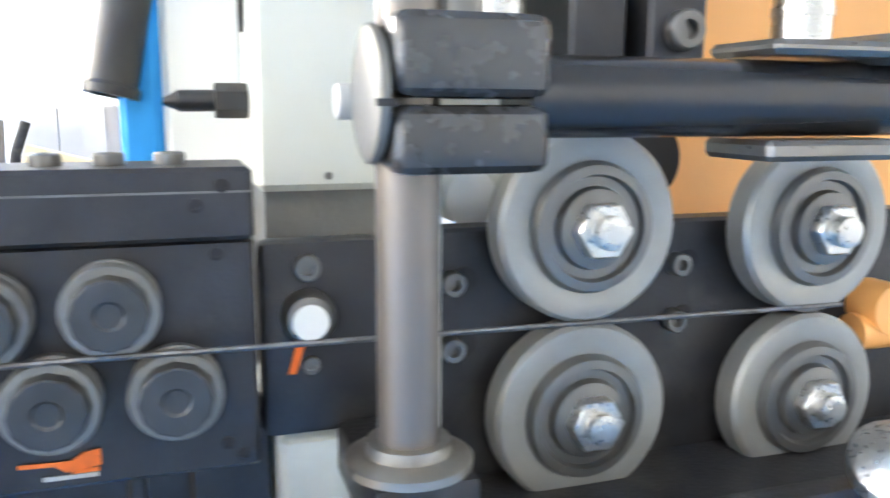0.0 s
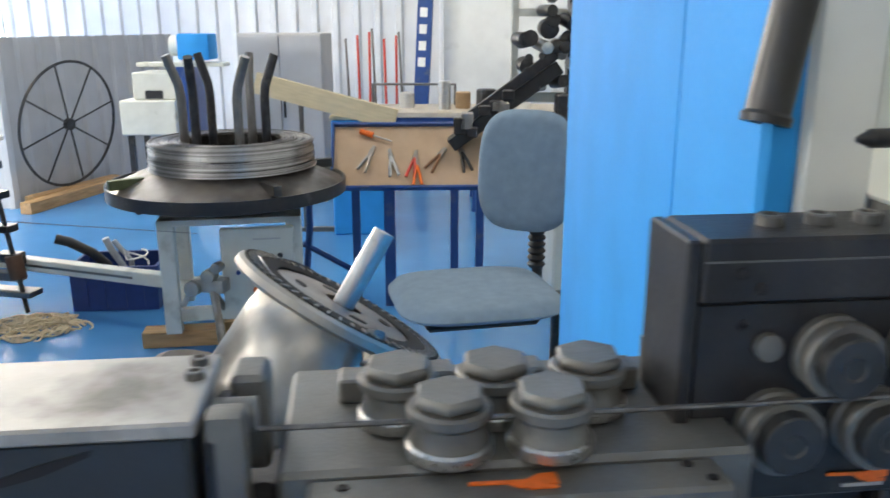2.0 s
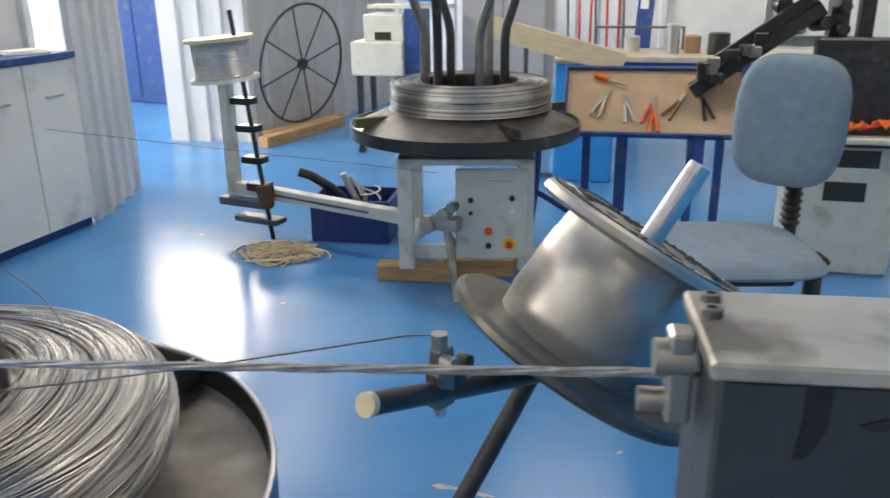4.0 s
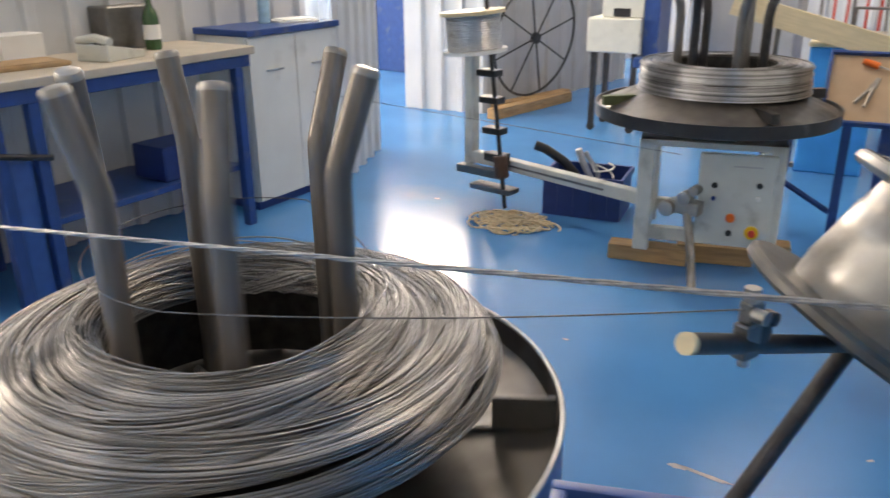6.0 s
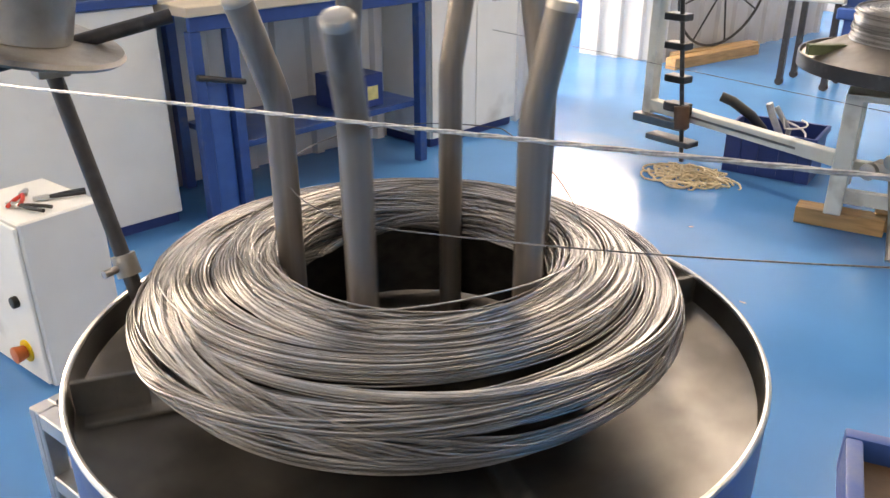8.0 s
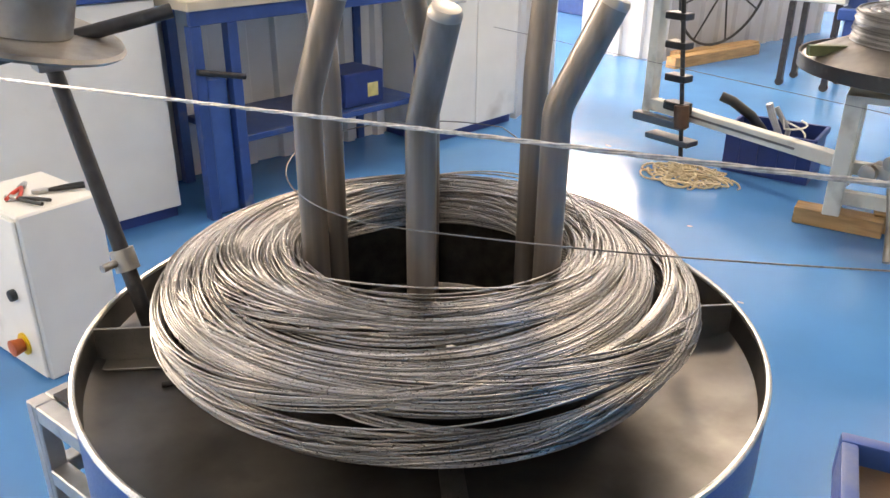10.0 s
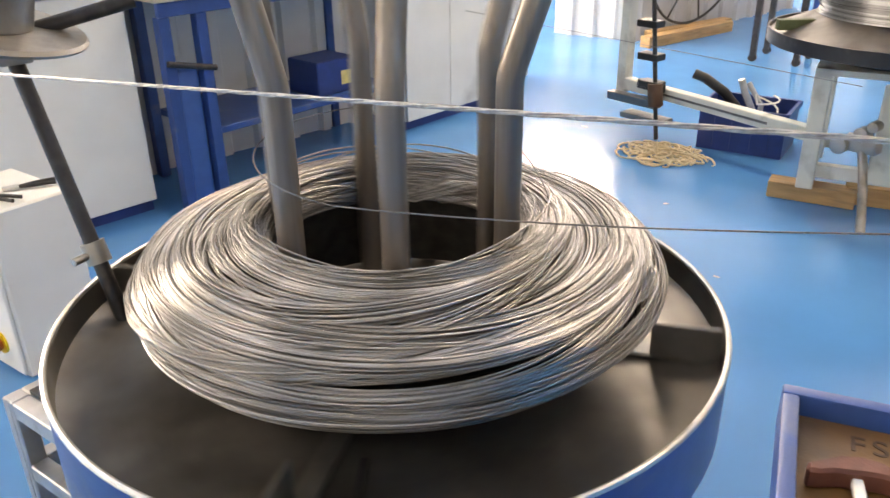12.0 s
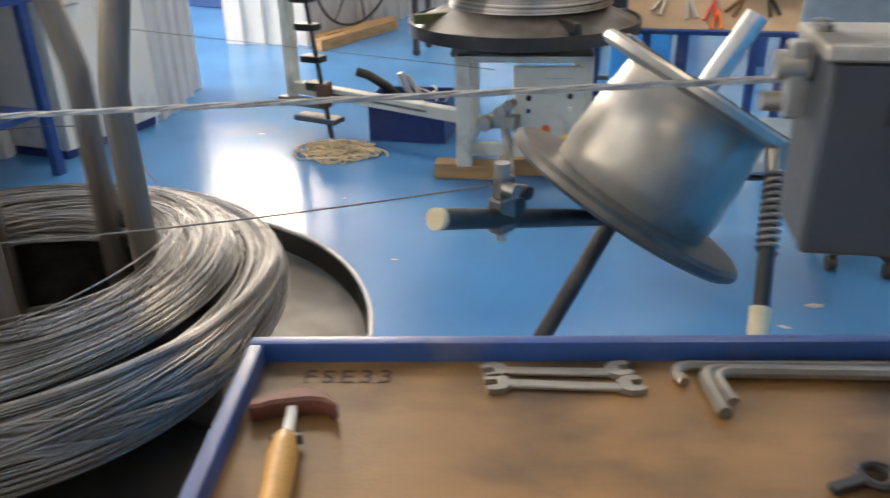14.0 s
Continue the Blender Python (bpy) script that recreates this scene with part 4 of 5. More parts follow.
for k in range(4):
    part("hole", Shape().cyl((0, 0, 0.2085), (0, 0, 0.2112), 0.009, seg=18), INK, spool, "", Matrix.Translation((0.075 * math.cos(1.57 * k), 0.075 * math.sin(1.57 * k), 0)) @ Matrix.Rotation(1.57 * k, 4, "Z") @ Matrix.Diagonal((1, 1.7, 1, 1)))
part("shaft", Shape().cyl((0, 0, -0.03), (0, 0, 0.335), 0.017, seg=28, bevel=0.002), ALU, spool, "bright round shaft")
part("rim_wire", Shape().sweep([(0.145 * math.cos(0.2 * k), 0.145 * math.sin(0.2 * k), 0.213 + 0.004 * math.sin(k)) for k in range(14)], 0.0015, 6), WIRE_LINE, spool)
pole = thing("spool_pole", Matrix(), "dark steel slanting pole on a round foot", "spool pole")
JOINT = LOW - AX * 0.028
FOOT = Vector((0.53, 1.66, 0.0))
part("pole", Shape().cyl(JOINT, FOOT, 0.0140, seg=22), DARK_STEEL, pole)
ROD0, ROD1 = Vector((0.766, 1.933, 1.000)), Vector(JOINT)
arm_set = thing("wire_guide", Matrix(), "dark steel cross rod with a pale end and a guide clamp", "wire guide")
part("cross_rod", Shape().cyl(ROD0 + (ROD1 - ROD0) * 0.02, JOINT, 0.0130, seg=22), DARK_STEEL, arm_set)
part("rod_tip", Shape().cyl(ROD0, ROD0 + (ROD1 - ROD0) * 0.02, 0.0134, 0.0132, seg=22), PALE_WOOD, arm_set)
part("foot_plate", Shape().cyl((0.53, 1.66, 0), (0.53, 1.66, 0.02), 0.14, seg=40, bevel=0.004), DARK_STEEL, pole)
cm = Matrix.Diagonal((1, 1, 1, 1)) @ Matrix.Translation(ROD0.lerp(ROD1, 0.30)) @ Matrix.Rotation(math.atan2(0.37, 0.105), 4, "Z") @ Matrix.Diagonal((0.82, 0.82, 0.82, 1))
clamp = part("guide_clamp", Shape().box(-0.018, 0.018, -0.014, 0.014, -0.022, 0.036, 0.003).box(-0.012, 0.020, -0.012, 0.012, 0.036, 0.070, 0.003), HUB_STEEL, arm_set, "grey wire guide clamp", cm)
part("knob", Shape().cyl((0, 0, 0.07), (0, 0, 0.092), 0.012, seg=18), CAST, clamp)
part("side_knob", Shape().cyl((-0.006, -0.012, 0.055), (-0.006, -0.034, 0.055), 0.011, seg=18), CAST, clamp)
part("under_nut", Shape().cyl((0, 0, -0.022), (0, 0, -0.036), 0.009, seg=6), CHROME, clamp)
part("guide_roll", Shape().cyl((0.03, -0.012, 0.012), (0.03, 0.012, 0.012), 0.016, seg=24, bevel=0.002).cyl((0.055, -0.01, 0.028), (0.055, 0.01, 0.028), 0.012, seg=24, bevel=0.002), DARK_STEEL, clamp)
# sprung handle
hs = thing("sprung_handle", Matrix(), "black handle with a steel spring and wooden grip", "handle")
T0, T1 = Vector((1.080, 2.325, 0.995)), Vector((1.109, 2.148, 0.80))
ax = (T1 - T0).normalized()
sm = Matrix.Translation(T0) @ orient(ax)
part("spring", Shape().sweep([(0.0125 * math.cos(0.7 * k), 0.0125 * math.sin(0.7 * k), 0.02 + 0.00115 * k) for k in range(100)], 0.0030, 6), GREY_STEEL, hs, "", sm)
part("shaft", Shape().cyl((0, 0, 0.0), (0, 0, 0.21), 0.0105, seg=20), BLACK_PLASTIC, hs, "", sm)
part("grip", Shape().cyl((0, 0, 0.21), (0, 0, 0.42), 0.0135, 0.0135, seg=20), PALE_WOOD, hs, "", sm)
part("hook", Shape().cyl((0, 0, -0.02), (0, 0, 0.02), 0.017, 0.012, seg=20), GREY_STEEL, hs, "", sm)

# ---------------------------------------------------------------- far pay-off stand
FS = Vector((-0.36, 4.75, 0))
far = thing("payoff_stand", Matrix.Translation(FS), "white framed pay-off stand with a black-rimmed round tray", "wire stand")
FR = pose(0, 0, 0, 0, 0, 22)
for x, y in ((-0.25, -0.22), (0.30, -0.22), (-0.25, 0.24), (0.30, 0.24)):
    part("leg", Shape().box(x - 0.035, x + 0.035, y - 0.03, y + 0.03, 0.075, 0.60, 0.004), CREAM_PAINT, far, "", FR)
part("lower_rail", Shape().box(-0.22, 0.27, -0.24, -0.20, 0.13, 0.19, 0.003).box(-0.22, 0.27, 0.22, 0.26, 0.13, 0.19, 0.003).box(-0.28, -0.22, -0.19, 0.21, 0.13, 0.19, 0.003), CREAM_PAINT, far, "", FR)
part("upper_rail", Shape().box(-0.285, 0.335, -0.25, 0.27, 0.572, 0.60, 0.003), CREAM_PAINT, far, "", FR)
part("hub", Shape().cyl((0, 0, 0.6), (0, 0, 0.692), 0.21, seg=40), BLACK_PAINT, far)
ft = part("tray", Shape().lathe([(0, 0.640), (0.555, 0.625), (0.565, 0.628), (0.565, 0.684), (0.556, 0.684), (0.55, 0.660), (0, 0.664)], 80), BLACK_PAINT, far, "black tray rim", Matrix.Translation((0.015, 0, 0.050)) @ Matrix.Diagonal((0.95, 0.95, 1, 1)))
part("sheet", Shape().lathe([(0, 0.752), (0.375, 0.742), (0.548, 0.672), (0.548, 0.661), (0, 0.661)], 64), TRAY_STEEL, ft)
for k in range(4):
    part("stop_block", Shape().box(0.40, 0.56, -0.02, 0.02, 0.690, 0.732, 0.002), GREEN_WOOD if k == 2 else BLACK_PAINT, ft, "", Matrix.Rotation(radians(48 + 90 * k), 4, "Z"))
for k in range(6):
    a = radians(15 + 60 * k)
    b0 = Vector((0.195 * math.cos(a), 0.195 * math.sin(a), 0.66))
    d = Vector((math.cos(a + 0.6), math.sin(a + 0.6), 0))
    part("upright_tube", Shape().sweep([b0, b0 + Vector((0, 0, 0.40)), b0 + Vector((0, 0, 0.45)) + 0.008 * d, b0 + Vector((0, 0, 0.58)) + 0.06 * d], 0.022, 12), GREY_STEEL if k % 2 else DARK_STEEL, ft)
fc = thing("wire_coil", Matrix.Translation(FS + Vector((0.035, 0.02, 0.913))) @ Matrix.Diagonal((0.96, 0.96, 0.82, 1)) @ Matrix.Translation((0, 0, -0.856)), "neat coil of grey steel wire on the black tray", "wire coil")
# the same dark shade fill, inside the far coil
part("shade_core", Shape().lathe([(0.23, 0.712), (0.37, 0.712), (0.375, 0.82), (0.33, 0.852), (0.23, 0.852), (0.23, 0.712)], 56), COIL_SHADE, fc)
rng2 = random.Random(8)
ct = Shape()
for z in range(19):
    for jj in range(2):
        zz = 0.716 + 0.0074 * z
        band = 0.384 - 0.012 * (1 if z in (4, 5, 10, 15) else 0) - 0.010 * jj * rng2.random()
        ct.sweep(ring(band + rng2.uniform(-0.004, 0.004), zz + 0.004 * jj, 56, 0.004, rng2.uniform(0, 6), tilt=rng2.uniform(-0.01, 0.01), az=rng2.uniform(0, 6)), 0.0040, 4, True)
for k in range(16):
    ct.sweep(ring(0.375 - 0.0088 * k, 0.856 + rng2.uniform(-0.003, 0.005), 48, 0.004, rng2.uniform(0, 6)), 0.0045, 4, True)
tr = part("winding", ct, WIRE_STEEL, fc)
tagged(tr, kind="stuff")
# control box on the stand
cbx = part("control_box", Shape().box(-0.02, 0.30, -0.275, -0.245, 0.14, 0.56, 0.006), CREAM_PAINT, far, "pale grey control box", FR)
def dial(x, z, r, material, nm="button"):
    return part(nm, Shape().cyl((x, -0.275, z), (x, -0.288, z), r, seg=20, bevel=0.002), material, cbx)
dial(0.225, 0.215, 0.030, YELLOW, "stop_disc")
part("stop_knob", Shape().cyl((0.225, -0.289, 0.215), (0.225, -0.305, 0.215), 0.016, seg=20, bevel=0.003), RED, cbx)
dial(0.13, 0.275, 0.020, ORANGE)
dial(0.13, 0.205, 0.014, BLACK_PLASTIC)
dial(0.05, 0.42, 0.013, BLACK_PLASTIC)
dial(0.235, 0.43, 0.013, BLACK_PLASTIC)
dial(0.05, 0.36, 0.010, BLUE_PLASTIC)
dial(0.235, 0.37, 0.010, PAPER)
part("name_strip", Shape().box(0.12, 0.24, -0.2765, -0.275, 0.505, 0.512), PALE_GREY, cbx)
# dancer clamp in front of the box
dc = part("tension_arm", Shape().sweep([(-0.03, -0.33, 0.31), (0.06, -0.46, 0.17), (0.12, -0.55, 0.03)], 0.018, 12).box(-0.10, 0.04, -0.37, -0.30, 0.28, 0.34, 0.008, 2, pose(0, 0, 0, 0, 0, 0)), CAST, far, "cast wire tension arm", pose(0.10, 0.0, 0.02))
for x, z, r in ((-0.10, 0.30, 0.035), (-0.02, 0.36, 0.03), (0.02, 0.40, 0.022)):
    part("arm_roll", Shape().cyl((x, -0.34, z), (x, -0.395, z), r, seg=22, bevel=0.004), CAST, dc)
part("arm_post", Shape().cyl((-0.03, -0.33, 0.28), (-0.03, -0.24, 0.17), 0.015, seg=14), CAST, dc)
# side arm carrying a wooden-flanged spool
arm = thing("outrigger", Matrix(), "white square-tube outrigger with an upright post and black rods", "outrigger")
AP0, AP1 = Vector((-0.62, 4.64, 0.255)), Vector((-1.79, 4.80, 0.245))
ang = math.atan2(AP1.y - AP0.y, AP1.x - AP0.x)
AL = (AP1 - AP0).length
AM = Matrix.Translation(AP0) @ Matrix.Rotation(ang, 4, "Z")
part("beam", Shape().box(0, AL, -0.03, 0.03, -0.032, 0.032, 0.004), CREAM_PAINT, arm, "", AM)
part("slot_strip", Shape().box(0.2, 0.9, 0.0301, 0.032, -0.006, 0.006), GREY_STEEL, arm, "", AM)
part("post", Shape().box(AL - 0.03, AL + 0.035, -0.03, 0.03, -0.05, 0.60, 0.004), CREAM_PAINT, arm, "", AM)
part("bracket", Shape().box(AL - 0.34, AL - 0.16, 0.03, 0.07, 0.01, 0.06, 0.006), BLACK_PAINT, arm, "", AM)
rodtop, rodbot = Vector((-1.60, 4.66, 1.22)), Vector((-1.46, 4.68, 0.02))
part("rod", Shape().cyl(rodbot, rodtop, 0.012, seg=14), BLACK_PAINT, arm)
for f_, w in ((0.62, 0.05), (0.50, 0.045), (0.36, 0.04), (0.24, 0.06)):
    q = rodbot.lerp(rodtop, f_)
    part("rod_clamp", Shape().box(q.x - 0.10, q.x + 0.025, q.y - 0.02, q.y + 0.06, q.z - 0.018, q.z + 0.018, 0.004), BLACK_PAINT, arm)
part("coupling", Shape().cyl(rodbot.lerp(rodtop, 0.15), rodbot.lerp(rodtop, 0.25), 0.04, seg=20, bevel=0.005), mat("brown_rubber", (0.10, 0.05, 0.03), 0.6), arm)
part("link", Shape().box(-1.83, -1.50, 4.70, 4.76, 0.17, 0.215, 0.004).box(-1.70, -1.42, 4.66, 4.76, 0.10, 0.13, 0.004), GREY_STEEL, arm)
ws = thing("wire_spool", Matrix.Translation((-1.58, 4.665, 0)) @ pose(0, 0, 0, 2, -4, 0), "small wire spool with pale wooden flanges on a black rod", "spool")
part("flange", Shape().lathe([(0.012, 0.875), (0.175, 0.875), (0.175, 0.893), (0.012, 0.893)], 40), PAPER, ws)
part("flange", Shape().lathe([(0.012, 1.075), (0.175, 1.075), (0.175, 1.093), (0.012, 1.093)], 40), PALE_WOOD, ws)
part("winding", Shape().lathe([(0.012, 0.893), (0.143, 0.893)] + [(0.145 + 0.003 * (k % 2), 0.895 + 0.006 * k) for k in range(30)] + [(0.143, 1.075), (0.012, 1.075)], 36), ALU, ws)
# timber under the stand
for (x, y, rz, l) in ((-0.50, 4.515, 20, 0.36), (-0.16, 4.86, 22, 0.40)):
    solo("timber_block", Shape().box(-l / 2, l / 2, -0.05, 0.05, 0, 0.075, 0.003), WOOD, pose(x, y, 0, 0, 0, rz), "pine timber block under the stand's feet", "timber", "timber blocks under the stand")
solo("timber_block", Shape().box(-0.17, 0.17, -0.06, 0.06, 0, 0.085, 0.003), WOOD, pose(-0.25, 4.70, 0, 0, 0, 24), "pine timber block under the stand's feet", "timber", "timber blocks under the stand")

# ---------------------------------------------------------------- crate, cord, planks
crate = thing("storage_crate", pose(-1.115, 4.99, 0, 0, 0, 17), "dark blue plastic crate holding hoses", "crate")
cw, cd, chh = 0.215, 0.15, 0.235
cr = Shape()
for (x0, x1, y0, y1) in ((-cw, cw, -cd, -cd + 0.006), (-cw, cw, cd - 0.006, cd), (-cw, -cw + 0.006, -cd + 0.006, cd - 0.006), (cw - 0.006, cw, -cd + 0.006, cd - 0.006)):
    cr.box(x0, x1, y0, y1, 0.006, chh)
cr.box(-cw, cw, -cd, cd, 0, 0.006)
part("shell", cr, BLUE_PLASTIC, crate)
lip = Shape()
for (x0, x1, y0, y1) in ((-cw - 0.012, cw + 0.012, -cd - 0.012, -cd), (-cw - 0.012, cw + 0.012, cd, cd + 0.012), (-cw - 0.012, -cw, -cd, cd), (cw, cw + 0.012, -cd, cd)):
    lip.box(x0, x1, y0, y1, chh - 0.03, chh + 0.002, 0.003)
part("rim", lip, BLUE_PLASTIC, crate)
for x in (-0.14, -0.05, 0.05, 0.14):
    part("rib", Shape().box(x - 0.006, x + 0.006, -cd - 0.006, -cd, 0.02, chh - 0.031), BLUE_PLASTIC, crate)
CRM = pose(-1.115, 4.99, 0, 0, 0, 17)
solo("corrugated_hose", Shape().sweep([(-0.02, 0, 0.05), (-0.08, 0.02, 0.2), (-0.14, 0.0, 0.27), (-0.24, -0.03, 0.34), (-0.30, -0.04, 0.36)], 0.026, 14), BLACK_PLASTIC, CRM, "thick black hose sticking out of the crate", "hose")
solo("grey_hose", Shape().sweep([(0.02, 0, 0.03), (0.02, -0.03, 0.2), (-0.03, -0.04, 0.30), (-0.05, -0.05, 0.36)], 0.018, 10).sweep([(0.04, 0, 0.03), (0.05, 0.02, 0.22), (0.0, -0.02, 0.31), (-0.02, -0.02, 0.34)], 0.014, 10), HOSE_GREY, CRM, "pale grey hose bundle in the crate", "hose")
solo("white_cable", Shape().sweep([(0.08 + 0.06 * math.cos(k * 0.5), 0.05 * math.sin(k * 0.5), 0.2 + 0.012 * k * (1 if k < 8 else 0.4)) for k in range(16)], 0.005, 6), PAPER, CRM, "thin white cable looped in the crate", "cable")
rng3 = random.Random(3)
cord = Shape()
for k in range(75):
    r0, a0 = 0.19 * math.sqrt(rng3.random()), rng3.uniform(0, 6.28)
    cx, cy, rr = r0 * math.cos(a0), 0.8 * r0 * math.sin(a0), rng3.uniform(0.03, 0.085)
    hz = max(0.008, 0.055 * (1 - r0 / 0.22)) * rng3.uniform(0.4, 1.1)
    sweepa, st = rng3.uniform(2.2, 5.4), rng3.uniform(0, 6.28)
    cord.sweep([(cx + rr * math.cos(st + sweepa * i / 11), cy + rr * rng3.uniform(0.7, 0.75) * math.sin(st + sweepa * i / 11), hz + 0.008 * math.sin(i * 0.9 + k)) for i in range(12)], 0.0055, 5)
pile = solo("cord_pile", cord, ROPE, pose(-1.30, 4.53, 0, 0, 0, 15), "tangled heap of cream cord on the floor", "cord", kind="stuff")

wheel = thing("spoked_wheel", Matrix.Translation((-3.08, 7.36, 0.62)) @ Matrix.Rotation(radians(82), 4, "Z") @ Matrix.Rotation(radians(8), 4, "X"), "large thin black spoked wheel leaning on the partition", "wheel")
wm = Matrix.Rotation(radians(90), 4, "X")
part("rim", Shape().sweep(ring(0.52, 0, 56), 0.012, 8, True, wm), BLACK_PAINT, wheel)
part("hub", Shape().cyl((0, -0.02, 0), (0, 0.02, 0), 0.05, seg=20), BLACK_PAINT, wheel)
for k in range(8):
    a = math.pi * k / 4 + 0.3
    part("spoke", Shape().cyl((0.04 * math.cos(a), 0, 0.04 * math.sin(a)), (0.51 * math.cos(a), 0, 0.51 * math.sin(a)), 0.008, seg=8), BLACK_PAINT, wheel)
for (x, y, z, rz, l) in ((-3.03, 7.25, 0, 88, 1.15), (-3.14, 7.42, 0, 85, 1.05)):
    solo("timber_beam", Shape().box(-l / 2, l / 2, -0.05, 0.05, 0, 0.09, 0.003), WOOD, pose(x, y, z, 0, 0, rz), "rough brown timber beam lying on the floor", "timber", "timber beams by the partition")

# ---------------------------------------------------------------- machine and boards at the back
bk = thing("bench_machine", pose(-1.95, 7.05, 0, 0, 0, 12), "grey bench machine on a blue stand with a blue motor head", "machine")
part("cabinet", Shape().box(-0.32, 0.10, -0.2, 0.25, 0.62, 0.88, 0.01).box(-0.22, 0.10, -0.16, 0.22, 0.88, 1.08, 0.008), CREAM_PAINT, bk, "worn grey housing")
part("opening", Shape().box(-0.13, 0.0, -0.164, -0.16, 0.89, 0.95), INK, bk)
part("blue_side", Shape().box(0.10, 0.22, -0.15, 0.2, 0.40, 1.12, 0.006), BLUE_FRAME, bk)
part("top_rail", Shape().box(-0.2, 0.45, -0.1, 0.1, 1.12, 1.15, 0.004), CREAM_PAINT, bk)
part("motor_head", Shape().box(0.12, 0.36, -0.13, 0.12, 1.17, 1.36, 0.02, 2), BLUE_PANEL, bk, "bright blue motor head")
part("motor_side", Shape().cyl((0.12, 0, 1.27), (0.04, 0, 1.27), 0.075, seg=22, bevel=0.01), CREAM_PAINT, bk)
part("feed_table", Shape().box(0.06, 0.62, -0.22, 0.1, 0.52, 0.60, 0.01), BLUE_FRAME, bk)
for x, y in ((-0.27, -0.15), (0.05, -0.15), (-0.27, 0.18), (0.05, 0.18)):
    part("leg", Shape().box(x - 0.02, x + 0.02, y - 0.02, y + 0.02, 0.04, 0.62), DARK_STEEL, bk)
    part("castor", Shape().cyl((x, y - 0.015, 0.03), (x, y + 0.015, 0.03), 0.03, seg=16), BLACK_PLASTIC, bk)
gc = thing("grey_cabinet", pose(-1.28, 7.75, 0, 0, 0, 10), "plain grey steel cabinet behind the stand", "cabinet")
part("body", Shape().box(-0.34, 0.34, -0.23, 0.25, 0, 1.36, 0.01), GREY_WALL, gc)
part("door", Shape().box(-0.335, -0.003, -0.25, -0.231, 0.05, 1.34, 0.004), GREY_WALL, gc)
part("door", Shape().box(0.003, 0.335, -0.25, -0.231, 0.05, 1.34, 0.004), GREY_WALL, gc)
part("handle", Shape().box(0.02, 0.035, -0.27, -0.25, 0.7, 0.85, 0.003), BLACK_PLASTIC, gc)
for k in range(7):
    solo("rod_stock", Shape().cyl((0, 0, 0), (0.03 * (k % 3 - 1) - 0.06, 0.12, 1.30 + 0.03 * (k % 4)), 0.012, seg=8), RED if k % 3 else GREY_STEEL, pose(-1.0 + 0.085 * k, 8.6, 0, 0, 0, 0), "long thin painted rod standing against the wall", "rod", "rods at the wall")
board = solo("pale_plank", Shape().box(-0.48, 0.48, -0.02, 0.02, -0.07, 0.07, 0.003), PALE_WOOD, Matrix.Translation((-0.50, 6.52, 0.93)) @ Matrix.Rotation(radians(14), 4, "Z") @ Matrix.Rotation(radians(15), 4, "Y"), "long pale wooden plank propped at a slant", "plank")
prop = thing("plank_trestle", pose(-0.72, 6.62, 0, 0, 0, 14), "slim steel trestle under the plank", "trestle")
part("leg", Shape().box(-0.015, 0.015, -0.015, 0.015, 0, 0.90), GREY_STEEL, prop)
part("leg", Shape().box(0.455, 0.485, -0.015, 0.015, 0, 0.775), GREY_STEEL, prop)
part("foot", Shape().box(-0.05, 0.52, -0.02, 0.02, 0, 0.03), GREY_STEEL, prop)
bb = thing("storage_bin", pose(-0.33, 6.75, 0, 0, 0, 14), "bright blue bin under the plank", "bin")
part("shell", Shape().box(-0.2, 0.2, -0.15, 0.15, 0.0, 0.80, 0.01), BLUE_PANEL, bb)
part("lid", Shape().box(-0.21, 0.21, -0.16, 0.16, 0.80, 0.83, 0.008), PALE_WOOD, bb)
lad = thing("slotted_post", pose(-0.58, 9.45, 0, 0, 3, 0), "blue slotted upright with a white lettered strip", "post")
part("post", Shape().box(-0.075, 0.075, -0.03, 0.03, 0, 1.75, 0.004), BLUE_FRAME, lad)
for k in range(4):
    part("white_mark", Shape().box(-0.045, 0.03, -0.034, -0.03, 1.02 + 0.16 * k, 1.11 + 0.16 * k), PAPER, lad)

# far tool stand
tb = thing("tool_table", Matrix.Translation((0.03, 5.07, 0.635)) @ Matrix.Rotation(radians(14), 4, "Z"), "tilted wooden tool tray on a blue steel stand", "tool table")
tilt = Matrix.Rotation(radians(52), 4, "X")
part("floor_board", Shape().box(0.015, 0.835, 0.015, 0.36, -0.012, -0.004), mat("pale_tool_board", (0.47, 0.33, 0.22), 0.6, 0, 8, 0.1, 0.06), tb, "", tilt)
for nm, (x0, x1, y0, y1) in (("rim_front", (0, 0.85, 0, 0.014)), ("rim_back", (0, 0.85, 0.361, 0.375)), ("rim_side", (0, 0.014, 0.0145, 0.3605)), ("rim_side", (0.836, 0.85, 0.0145, 0.3605))):
    part(nm, Shape().box(x0, x1, y0, y1, -0.02, 0.018, 0.002), BLUE_FRAME, tb, "", tilt)
for x in (0.12, 0.29, 0.62, 0.75):
    part("leg", Shape().box(x - 0.02 - 0.008 * (x == 0.29), x + 0.02 + 0.008 * (x == 0.29), 0.06, 0.10, -0.635, 0.06, 0.002), BLUE_FRAME, tb)
part("brace", Shape().sweep([(-0.16, 0.1, -0.60), (-0.12, 0.1, -0.2), (-0.12, 0.1, 0.0)], 0.018, 6).sweep([(-0.16, 0.1, -0.3), (0.1, 0.1, -0.45)], 0.016, 6), BLUE_FRAME, tb)


